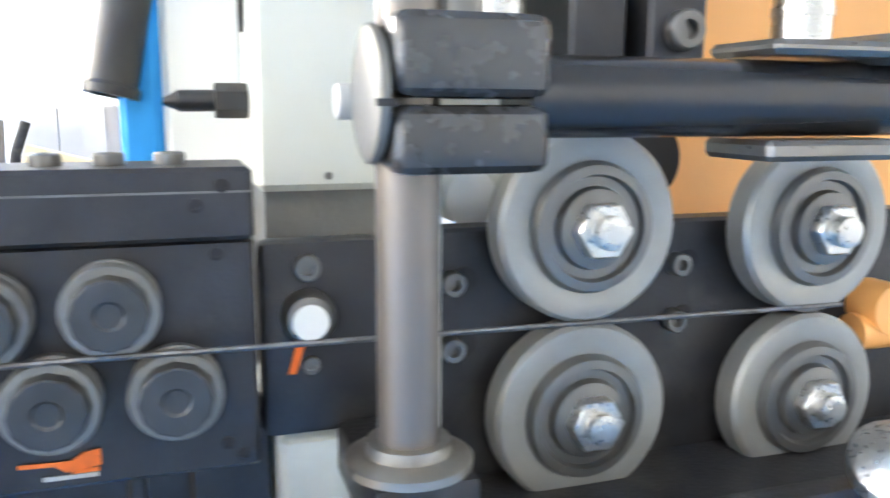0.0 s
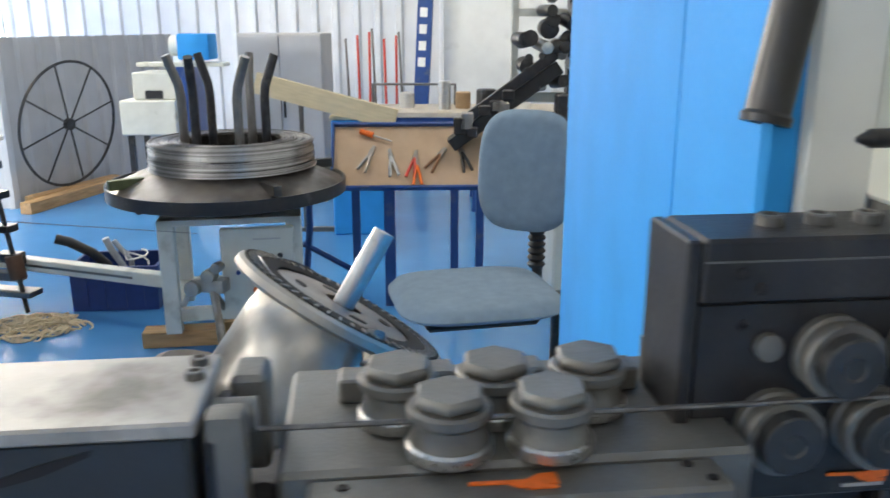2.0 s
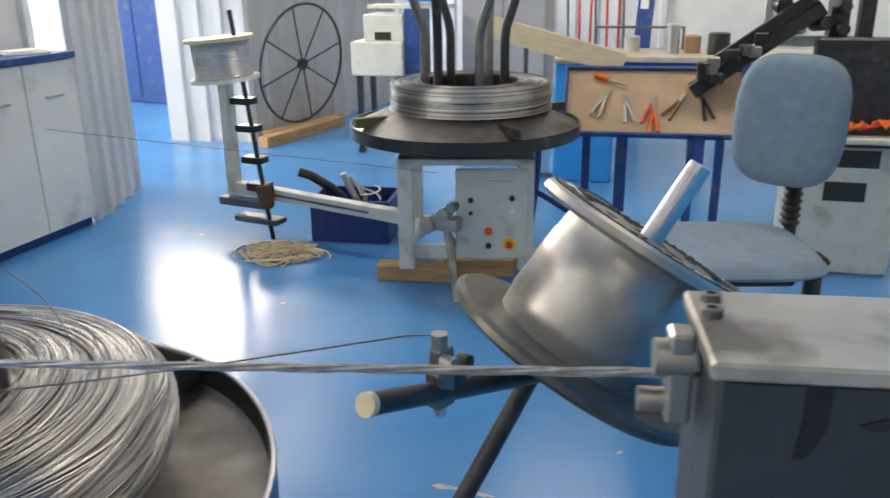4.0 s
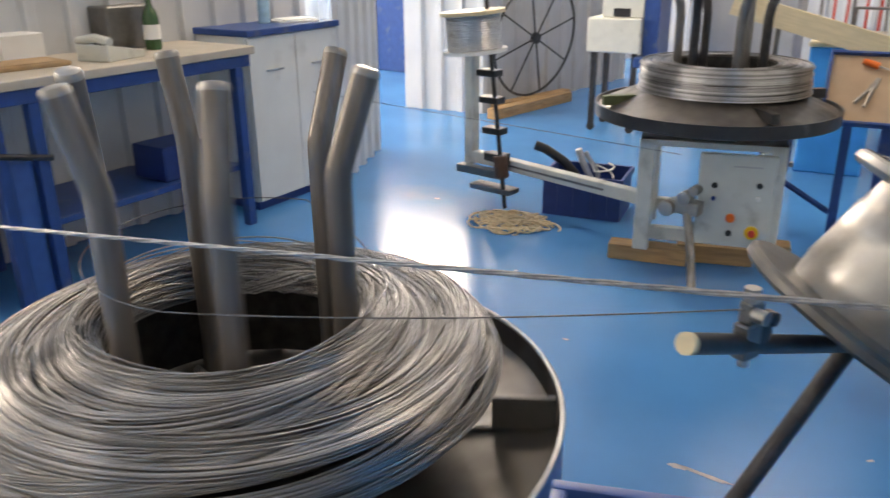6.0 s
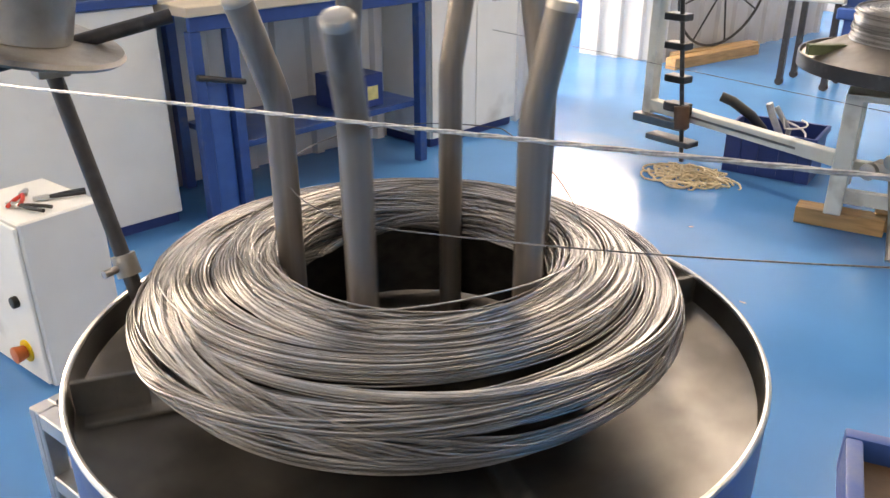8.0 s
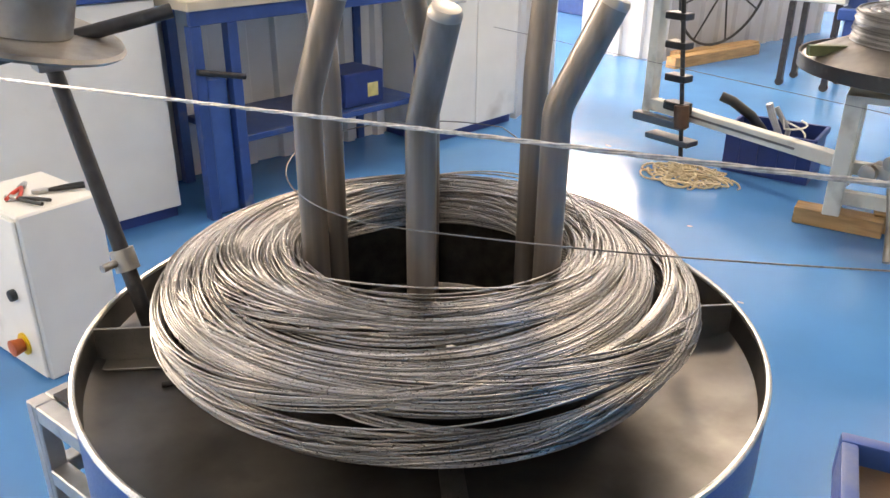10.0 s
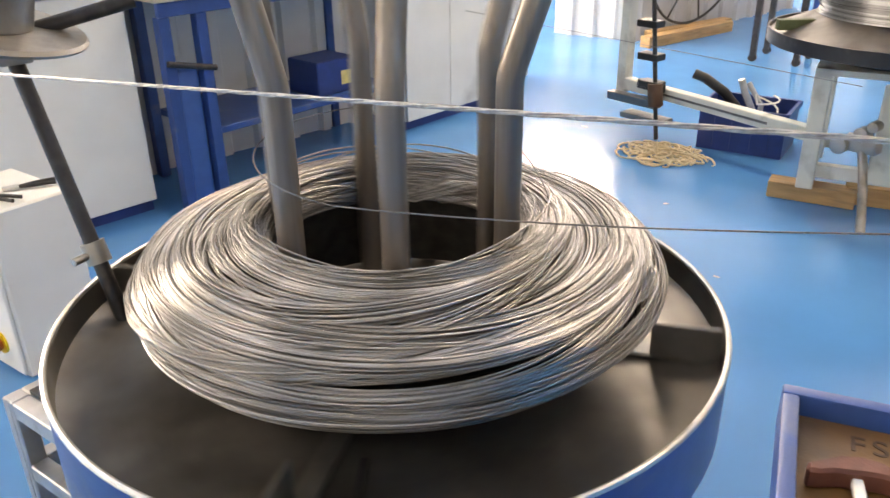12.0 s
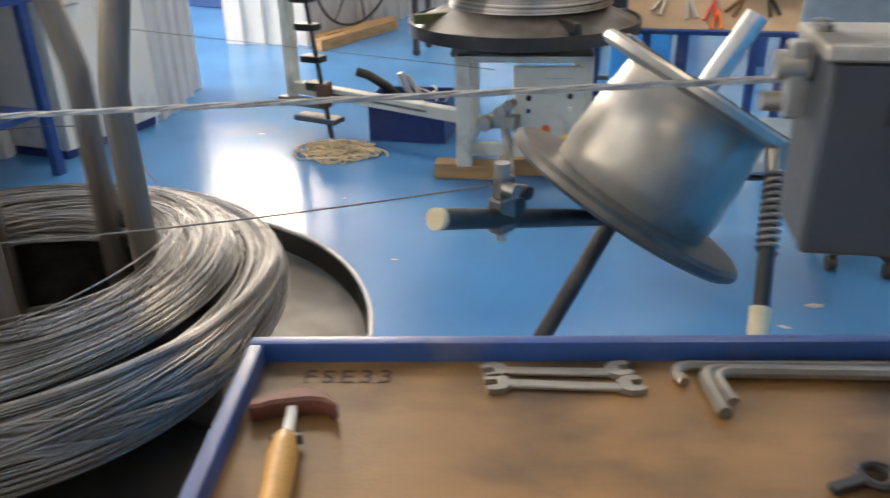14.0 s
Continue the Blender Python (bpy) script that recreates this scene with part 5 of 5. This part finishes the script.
def pliers(x, y, rz, grip):
    ob = thing("pliers", tb.matrix_world @ tilt @ pose(x, y, -0.004, 0, 0, rz), "hand pliers with coloured grips on the far tray", "pliers", "pliers on the far tray")
    for side in (1, -1):
        part("grip", Shape().sweep([(0, 0, 0.01), (0.012 * side, -0.05, 0.012), (0.022 * side, -0.11, 0.012)], 0.008, 8), grip, ob)
    part("jaw", Shape().prism([(-0.014, -0.01), (0.014, -0.01), (0.008, 0.045), (-0.008, 0.045)], 0.002, 0.016, bevel=0.002), CAST, ob)


pliers(0.20, 0.20, -25, CAST)
pliers(0.30, 0.18, 10, PALE_GREY)
pliers(0.42, 0.17, -12, RED)
pliers(0.43, 0.13, 2, ORANGE)
pliers(0.55, 0.19, -35, mat("brown_grip", (0.2, 0.09, 0.04), 0.6))
pliers(0.66, 0.2, 15, BLACK_PLASTIC)
drv = thing("screwdriver", tb.matrix_world @ tilt @ pose(0.21, 0.30, -0.004, 0, 0, 70), "screwdriver with an orange handle", "screwdriver")
part("handle", Shape().cyl((0, 0, 0.016), (0.0, 0.07, 0.016), 0.016, 0.013, seg=12), ORANGE, drv)
part("blade", Shape().cyl((0, -0.10, 0.016), (0, 0, 0.016), 0.004, seg=8), CHROME, drv)

# far workbench
fb = thing("workbench", pose(0.10, 7.75, 0, 0, 0, 12), "blue framed workbench with tins and boxes", "workbench")
part("top", Shape().box(-0.65, 1.0, -0.35, 0.35, 0.74, 0.78, 0.004), BENCH_TOP, fb)
part("apron", Shape().box(-0.63, 0.98, -0.33, -0.29, 0.62, 0.739, 0.003), BLUE_FRAME, fb)
for x in (-0.6, 0.2, 0.95):
    part("leg", Shape().box(x - 0.03, x + 0.03, -0.32, -0.26, 0, 0.6195), BLUE_FRAME, fb)
    part("leg", Shape().box(x - 0.03, x + 0.03, 0.26, 0.32, 0, 0.739), BLUE_FRAME, fb)
part("back_shelf", Shape().box(-0.65, 0.05, 0.25, 0.34, 0.94, 0.955).box(-0.65, -0.63, 0.25, 0.34, 0.78, 0.94).box(0.03, 0.05, 0.25, 0.34, 0.78, 0.94), GREY_STEEL, fb)
FBM = fb.matrix_world
for (x, y, r, h, mt) in ((-0.05, -0.1, 0.05, 0.22, CHROME), (0.1, 0.0, 0.06, 0.13, CARD), (0.28, -0.1, 0.08, 0.16, BLACK_PAINT), (-0.35, 0.05, 0.06, 0.12, PALE_GREY), (0.55, 0.0, 0.09, 0.14, PAPER)):
    solo("tin", Shape().lathe([(0, 0), (r, 0), (r, h * 0.94), (r * 0.8, h), (0, h)], 24), mt, FBM @ pose(x, y, 0.78), "small round tin on the far workbench", "tin", "tins on the workbench")

# tall wire-drawing head beside the blue door
mh = thing("winding_machine", pose(0.95, 5.55, 0, 0, 0, 12), "white machine with a black slanted arm and clustered fittings", "machine")
part("cabinet", Shape().box(0.12, 0.55, -0.25, 0.35, 0, 0.95, 0.01), CREAM_PAINT, mh)
part("screen_panel", Shape().box(0.16, 0.44, -0.258, -0.25, 0.52, 0.60).box(0.22, 0.40, -0.258, -0.25, 0.36, 0.45), BLACK_PLASTIC, mh)
part("column", Shape().box(0.18, 0.26, -0.1, 0.0, 0.95, 2.1, 0.004).box(0.30, 0.36, -0.12, -0.04, 0.95, 2.1, 0.004), DARK_STEEL, mh)
part("white_post", Shape().box(-0.10, -0.065, -0.06, -0.02, 1.1, 1.75, 0.003).box(-0.09, 0.3, -0.06, -0.02, 1.46, 1.50, 0.003).box(-0.10, 0.30, -0.05, -0.03, 1.04, 1.09, 0.003), CREAM_PAINT, mh)
part("slant_arm", Shape().box(-0.52, 0.14, -0.05, 0.05, -0.035, 0.035, 0.006, 1, Matrix.Translation((0.02, -0.12, 1.14)) @ Matrix.Rotation(radians(-36), 4, "Y")), BLACK_PAINT, mh, "black slanted arm")
part("arm_plate", Shape().box(-0.45, 0.12, -0.02, 0.02, 0.04, 0.09, 0.004, 1, Matrix.Translation((0.05, -0.16, 1.16)) @ Matrix.Rotation(radians(-36), 4, "Y")), DARK_STEEL, mh)
rng4 = random.Random(11)
for k in range(26):
    x, z = rng4.uniform(-0.05, 0.22), rng4.uniform(1.12, 1.62)
    r = rng4.uniform(0.018, 0.05)
    part("fitting", Shape().cyl((x, -0.16 - 0.06 * rng4.random(), z), (x + rng4.uniform(-0.04, 0.04), -0.06, z + rng4.uniform(-0.03, 0.03)), r, seg=14, bevel=0.004), rng4.choice([BLACK_PAINT, DARK_STEEL, CHROME, GREY_STEEL]), mh)
for k in range(10):
    x, z = rng4.uniform(-0.42, -0.1), rng4.uniform(-0.02, 0.08)
    part("fitting", Shape().box(-0.03, 0.03, -0.04, 0.04, -0.02, 0.03, 0.006, 1, Matrix.Translation((x * 0.82 - 0.02, -0.18, 1.13 + x * 0.62 + z))), rng4.choice([BLACK_PAINT, DARK_STEEL, CAST]), mh)
part("black_cover", Shape().box(0.10, 0.58, -0.30, -0.22, 0.62, 1.10, 0.01), DARK_STEEL, mh)
part("shelf", Shape().box(0.08, 0.6, -0.40, -0.24, 0.655, 0.68, 0.003), CREAM_PAINT, mh)
for k in range(7):
    a = rng4.uniform(0, 3)
    part("orange_cable", Shape().sweep([(0.2 + 0.05 * k + 0.03 * math.cos(i + a), -0.33 + 0.02 * math.sin(i * 1.3), 0.70 + 0.012 * (i % 3) + 0.006 * k) for i in range(7)], 0.010, 6), ORANGE if k % 3 else RED, mh)

# thin wire drawn off the far coil, and old scuffs on the floor
solo("far_wire", Shape().sweep([(-0.322, 4.380, 0.566), (-2.300, 4.053, 0.673)], 0.0016, 6), WIRE_LINE, Matrix(), "thin taut steel wire running from the far stand", "wire")
rng5 = random.Random(21)
scuffs = Shape()
for sx, sy, sl, sw, sa in ((0.41, 3.08, 0.20, 0.022, 3), (0.33, 3.07, 0.07, 0.03, 20), (1.12, 3.87, 0.09, 0.035, 30), (1.05, 3.68, 0.05, 0.02, 0), (-1.92, 4.63, 0.05, 0.02, 0), (0.75, 3.45, 0.03, 0.015, 60), (-0.35, 3.55, 0.03, 0.012, 10), (0.05, 2.75, 0.04, 0.012, 70), (-0.9, 4.0, 0.03, 0.015, 40)):
    out = []
    for i in range(14):
        a = 2 * math.pi * i / 14
        q = rng5.uniform(0.55, 1.0)
        out.append((0.5 * sl * q * math.cos(a), 0.5 * sw * q * math.sin(a)))
    scuffs.prism(out, 0.0, 0.0008, pose(sx, sy, 0.0003, 0, 0, sa))
solo("floor_scuffs", scuffs, PALE_GREY, Matrix(), "pale worn scuffs on the blue floor", "scuffs", kind="stuff")

# ---------------------------------------------------------------- chair
CS = 1.234
ch = thing("work_chair", Matrix.Translation((0.94, 4.152, -0.326)) @ Matrix.Rotation(radians(24), 4, "Z") @ Matrix.Diagonal((CS, CS, CS, 1)), "grey-blue upholstered work chair with a ribbed back stem", "chair")


def cushion(sx, sy, t, rx, n=10):
    b = bmesh.new()
    bmesh.ops.create_grid(b, x_segments=28, y_segments=28, size=1)
    for v in b.verts:
        x, y = v.co.x, v.co.y
        r = max(abs(x), abs(y))
        ln = (abs(x) ** rx + abs(y) ** rx) ** (1 / rx) or 1
        k = r / ln
        v.co.x, v.co.y = x * k * sx, y * k * sy
        v.co.z = t * (1 - r ** 6) ** 0.5 if r < 1 else 0
    geo = bmesh.ops.extrude_face_region(b, geom=b.faces[:])
    for v in [g for g in geo["geom"] if isinstance(g, bmesh.types.BMVert)]:
        v.co.z = -v.co.z * 0.55 - t * 0.15
    bmesh.ops.recalc_face_normals(b, faces=b.faces[:])
    s = Shape()
    s._add(b, Matrix())
    return s


part("seat", cushion(0.245, 0.225, 0.032, 4), FABRIC, ch, "", Matrix.Translation((-0.03, -0.03, 0.645)))
part("seat_pan", Shape().box(-0.20, 0.13, -0.17, 0.12, 0.587, 0.611, 0.01).box(0.12, 0.285, -0.02, 0.06, 0.585, 0.612, 0.01), BLACK_PLASTIC, ch)
part("backrest", cushion(0.155, 0.185, 0.03, 3.2), FABRIC, ch, "", Matrix.Translation((0.16, 0.10, 0.985)) @ Matrix.Rotation(radians(-38), 4, "Z") @ Matrix.Rotation(radians(84), 4, "X"))
part("back_shell", cushion(0.15, 0.18, 0.012, 3.2), BLACK_PLASTIC, ch, "", Matrix.Translation((0.185, 0.135, 0.985)) @ Matrix.Rotation(radians(-38), 4, "Z") @ Matrix.Rotation(radians(84), 4, "X"))
part("back_stem", Shape().sweep([(0.10, 0.05, 0.60), (0.22, 0.13, 0.60), (0.225, 0.155, 0.66), (0.215, 0.16, 0.86)], 0.018, 10), BLACK_PLASTIC, ch)
part("stem_bellows", Shape().lathe([(0.022 + 0.008 * (k % 2), 0.66 + 0.011 * k) for k in range(16)], 18, Matrix.Translation((0.222, 0.155, 0))), BLACK_PLASTIC, ch, "ribbed black bellows")
part("gas_column", Shape().cyl((0.26, 0.03, 0.33), (0.26, 0.03, 0.585), 0.026, seg=20), BLACK_PAINT, ch)
for k in range(5):
    a = 2 * math.pi * k / 5
    part("base_arm", Shape().sweep([(0.26, 0.03, 0.35), (0.26 + 0.13 * math.cos(a), 0.03 + 0.13 * math.sin(a), 0.325)], 0.018, 8), BLACK_PLASTIC, ch)
    part("castor", Shape().cyl((0.26 + 0.13 * math.cos(a) - 0.012, 0.03 + 0.13 * math.sin(a), 0.2875), (0.26 + 0.13 * math.cos(a) + 0.012, 0.03 + 0.13 * math.sin(a), 0.2875), 0.023, seg=16), BLACK_PLASTIC, ch)

# ---------------------------------------------------------------- cabinets and workbench along the west side
def cabinet(name, a, b, height, label, doors=2, top=None):
    """A floor cabinet whose front runs from a to b."""
    a, b = Vector((*a, 0)), Vector((*b, 0))
    length = (b - a).length
    m = Matrix.Translation(a) @ Matrix.Rotation(math.atan2((b - a).y, (b - a).x), 4, "Z")
    c = thing(name, m, label, "cabinet")
    part("body", Shape().box(0.0, length, 0.02, 0.45, 0.05, height, 0.003), CABINET_WHITE, c)
    part("plinth", Shape().box(0.01, length - 0.01, 0.03, 0.44, 0, 0.05), BLUE_PLASTIC, c)
    w = length / doors
    for k in range(doors):
        d = part("door", Shape().box(k * w + 0.003, (k + 1) * w - 0.003, 0.0, 0.019, 0.055, height - 0.005, 0.002), CABINET_WHITE, c)
        part("handle", Shape().box((k + 0.5) * w - 0.06, (k + 0.5) * w + 0.06, -0.022, -0.012, height * 0.80, height * 0.81).box((k + 0.5) * w - 0.055, (k + 0.5) * w - 0.045, -0.013, 0.0, height * 0.80, height * 0.81).box((k + 0.5) * w + 0.045, (k + 0.5) * w + 0.055, -0.013, 0.0, height * 0.80, height * 0.81), CHROME, d)
    if top:
        part("top", Shape().box(-0.01, length + 0.01, -0.02, 0.46, height, height + 0.035, 0.004), top, c)
    return c


cabinet("floor_cabinet", (-2.20, 0.75), (-2.355, 2.275), 0.945, "white laminate cabinet with two doors and a blue top", 2, BLUE_FRAME)
cabinet("floor_cabinet", (-2.535, 3.82), (-2.635, 4.55), 0.965, "white laminate cabinet with a dark blue top", 2, BLUE_FRAME)
wb = thing("workbench", pose(-2.22, 2.36, 0, 0, 0, 97.5), "workbench with blue legs and a pale worn top", "workbench")
part("top", Shape().box(-0.02, 1.40, -0.02, 0.62, 0.90, 0.94, 0.004), BENCH_TOP, wb)
part("apron", Shape().box(0.0, 1.38, 0.0, 0.03, 0.84, 0.899, 0.003), BLUE_FRAME, wb)
for x in (0.02, 0.19, 1.30):
    for y in (0.02, 0.54):
        part("leg", Shape().box(x - 0.025, x + 0.025, y - 0.02, y + 0.03, 0.0, 0.8395, 0.003), BLUE_FRAME, wb)
part("lower_shelf", Shape().box(0.22, 1.32, 0.05, 0.55, 0.30, 0.33, 0.003), BLUE_FRAME, wb)
part("side_column", Shape().box(0.05, 0.165, 0.03, 0.16, 0.0, 0.62, 0.03, 3), mat("mid_blue_paint", (0.03, 0.115, 0.37), 0.42, 0, 15, 0.1, 0.05, 250), wb, "rounded mid-blue column")
part("cross_rail", Shape().cyl((0.0, -0.01, 0.66), (0.22, -0.01, 0.61), 0.013, seg=10), DARK_STEEL, wb)
WBM = wb.matrix_world
sb = thing("storage_bin", WBM @ pose(0.98, 0.22, 0.33), "dark blue plastic bin with a yellow label on the bench shelf", "bin")
part("shell", Shape().box(-0.13, 0.13, -0.12, 0.12, 0, 0.17, 0.006), BLUE_PLASTIC, sb)
part("label", Shape().box(0.02, 0.09, -0.122, -0.12, 0.04, 0.11), mat("pale_yellow_label", (0.7, 0.6, 0.25), 0.6), sb)
bt = thing("bottle", WBM @ pose(1.05, 0.32, 0.94), "dark green glass bottle with a white label", "bottle")
part("glass", Shape().lathe([(0, 0), (0.038, 0), (0.040, 0.01), (0.040, 0.15), (0.030, 0.185), (0.014, 0.21), (0.014, 0.255), (0, 0.256)], 26), GLASS_GREEN, bt)
part("label", Shape().lathe([(0.0405, 0.05), (0.0405, 0.12)], 26), PAPER, bt)
bx = solo("grey_instrument", Shape().box(-0.14, 0.14, -0.1, 0.1, 0, 0.21, 0.008), GREY_STEEL, WBM @ pose(1.02, 0.52, 0.94), "grey instrument box on the workbench", "instrument")
cal = thing("desk_phone", WBM @ pose(0.72, 0.2, 0.94, 0, 0, 12), "pale desk telephone with a keypad", "telephone")
part("body", Shape().prism([(-0.12, 0), (0.12, 0), (0.12, 0.03), (-0.12, 0.075)], -0.09, 0.09, Matrix.Rotation(radians(90), 4, "X"), 0.004), CREAM_PAINT, cal)
part("handset", Shape().sweep([(-0.10, -0.09, 0.085), (-0.09, 0, 0.10), (-0.10, 0.09, 0.085)], 0.02, 10), CREAM_PAINT, cal)
for i in range(3):
    for j in range(4):
        part("key", Shape().box(-0.01 + 0.022 * i, 0.005 + 0.022 * i, -0.05 + 0.024 * j, -0.035 + 0.024 * j, 0.04, 0.058 - 0.005 * i), GREY_STEEL, cal)
solo("paper_tray", Shape().box(-0.16, 0.16, -0.11, 0.11, 0, 0.02, 0.004).box(-0.15, 0.13, -0.10, 0.09, 0.02, 0.024), CARD, WBM @ pose(0.35, 0.3, 0.94, 0, 0, -8), "brown tray of papers on the workbench", "tray")
solo("white_box", Shape().box(-0.1, 0.1, -0.08, 0.08, 0, 0.12, 0.004), PAPER, WBM @ pose(0.45, 0.52, 0.94), "white cardboard box on the workbench", "box")
solo("monitor_base", Shape().box(-0.18, 0.18, -0.12, 0.12, 0.0, 0.16, 0.01), BLACK_PLASTIC, pose(-2.5, 2.0, 0.98, 0, 0, 95), "black device on the cabinet top", "device")
solo("white_canister", Shape().lathe([(0, 0), (0.11, 0), (0.115, 0.02), (0.115, 0.2), (0.06, 0.25), (0.03, 0.28), (0, 0.28)], 28), PAPER, pose(-2.52, 2.33, 0.94, 0, 0, 0), "round white plastic canister", "canister")
solo("clear_bottle", Shape().lathe([(0, 0), (0.035, 0), (0.035, 0.12), (0.015, 0.16), (0.015, 0.2), (0, 0.2)], 20), mat("pale_blue_plastic", (0.3, 0.5, 0.65), 0.2), pose(-2.80, 4.15, 1.0), "pale blue plastic bottle on the cabinet", "bottle")
solo("note_stack", Shape().box(-0.12, 0.12, -0.09, 0.09, 0, 0.012, 0.002).box(-0.1, 0.1, -0.07, 0.08, 0.012, 0.02, 0.002, 1, pose(0, 0, 0, 0, 0, 9)), PAPER, pose(-2.75, 4.33, 1.0, 0, 0, 70), "papers lying on the cabinet top", "papers")
solo("wall_poster", Shape().box(-0.3, 0.3, -0.004, 0.0, 0, 0.5), PAPER, pose(-2.80, 3.05, 1.35, 0, 0, 93), "white notice on the ribbed wall", "notice")

# ---------------------------------------------------------------- control box, rack and second pole by the tray
eb = thing("control_cabinet", pose(-1.325, 1.445, 0, 0, 0, 104), "pale grey floor-standing control cabinet with an emergency stop", "control cabinet")
part("body", Shape().box(0.012, 0.26, 0.0, 0.33, 0.0, 0.53, 0.006), CABINET_WHITE, eb)
part("door", Shape().box(0.0, 0.0115, 0.008, 0.322, 0.012, 0.518, 0.003), CABINET_WHITE, eb)
part("stop_disc", Shape().cyl((0.0, 0.10, 0.10), (-0.006, 0.10, 0.10), 0.035, seg=26), YELLOW, eb)
part("stop_knob", Shape().cyl((-0.006, 0.10, 0.10), (-0.042, 0.10, 0.10), 0.02, 0.027, seg=24, bevel=0.004), mat("orange_red_knob", (0.55, 0.12, 0.03), 0.4), eb)
part("switch", Shape().cyl((0.0, 0.09, 0.27), (-0.018, 0.09, 0.27), 0.018, seg=20, bevel=0.003), BLACK_PLASTIC, eb)
EBM = eb.matrix_world
for (x, y, rz) in ((0.08, 0.12, 20), (0.13, 0.2, -40), (0.17, 0.12, 65)):
    pk = thing("pliers", EBM @ pose(x, y, 0.531, 0, 0, rz), "steel pliers lying on the control cabinet", "pliers", "pliers on the cabinet")
    part("jaw", Shape().prism([(-0.012, 0.0), (0.012, 0.0), (0.006, 0.045), (-0.006, 0.045)], 0.002, 0.014, bevel=0.002), CHROME, pk)
    for side in (1, -1):
        part("grip", Shape().sweep([(0, 0, 0.008), (0.012 * side, -0.05, 0.009), (0.016 * side, -0.10, 0.009)], 0.006, 8), BLACK_PLASTIC if rz > 0 else RED, pk)
lp2 = thing("spool_pole", Matrix(), "slanting steel pole with a cross bar and a spool seat", "spool pole")
PT, PB = Vector((-0.668, 1.474, 1.071)), Vector((-0.533, 1.513, 0.674))
DIRP = (PB - PT).normalized()
PF = PT + DIRP * ((0 - PT.z) / DIRP.z)
part("pole", Shape().cyl(PT, PF, 0.0155, seg=20), DARK_STEEL, lp2)
part("clamp", Shape().box(-0.03, 0.03, -0.03, 0.03, -0.025, 0.03, 0.006, 2, Matrix.Translation(PT)), CAST, lp2)
part("cross_bar", Shape().cyl((-0.72, 1.25, 1.045), (-0.614, 1.70, 1.143), 0.0145, seg=20), DARK_STEEL, lp2)
pj = PT.lerp(PF, 0.36)
part("collar", Shape().cyl(pj - DIRP * 0.022, pj + DIRP * 0.022, 0.024, seg=20).cyl(pj, pj + Vector((0.02, -0.05, 0)), 0.008, seg=12), CAST, lp2)
part("foot", Shape().cyl((PF.x, PF.y, 0), (PF.x, PF.y, 0.02), 0.1, seg=32), DARK_STEEL, lp2)
ls = thing("wire_spool", Matrix.Translation((-0.665, 1.40, 1.128)) @ pose(0, 0, 0, -14, 8, 0), "worn steel spool with a flat flange on the slanting pole", "spool")
part("flange", Shape().lathe([(0, 0), (0.21, 0.0), (0.215, 0.006), (0.21, 0.014), (0, 0.016)], 56), CAST, ls)
part("drum", Shape().lathe([(0, 0.016), (0.12, 0.016), (0.115, 0.15), (0, 0.15)], 44), CAST, ls)
rk = thing("profile_rack", pose(-0.613, 1.29, 0, 0, 0, 14), "aluminium profile rack with dusty shelves beside the stand", "rack")
for x in (0.0, 0.40):
    for y in (0.0, 0.25):
        part("upright", Shape().box(x, x + 0.04, y, y + 0.04, 0, 0.40, 0.003).box(x + 0.014, x + 0.026, y - 0.001, y, 0, 0.40), ALU, rk)
for z in (0.04, 0.20, 0.36):
    for y in (0, 0.25):
        part("rail", Shape().box(0.0401, 0.3999, y, y + 0.04, z, z + 0.04, 0.003), ALU, rk)
    for x in (0, 0.4):
        part("side_rail", Shape().box(x, x + 0.04, 0.0401, 0.2499, z, z + 0.04, 0.003), ALU, rk)
part("shelf", Shape().box(0.04, 0.40, 0.04, 0.25, 0.402, 0.41), DARK_STEEL, rk)


# ---------------------------------------------------------------- what turns
def motions():
    rows = [(t, pose(0, 0, 0, 0, 0, a)) for t, a in TURN_ROWS]
    walk(tray, rows)
    walk(coil, [(t, Matrix.Translation(STAND) @ m) for t, m in rows])
    # the sprung arm hangs lower while the wire rests, and is drawn up as it runs
    rest, half = Matrix.Translation((0.045, 0.014, -0.045)), Matrix.Translation((0.022, 0.007, -0.022))
    swing = [(0.0, rest), (3.3, rest), (4.1, half), (4.9, Matrix()), (14.0, Matrix())]
    walk(arm_set, swing)
    walk(spool, [(t, m @ SPM) for t, m in swing])


motions()
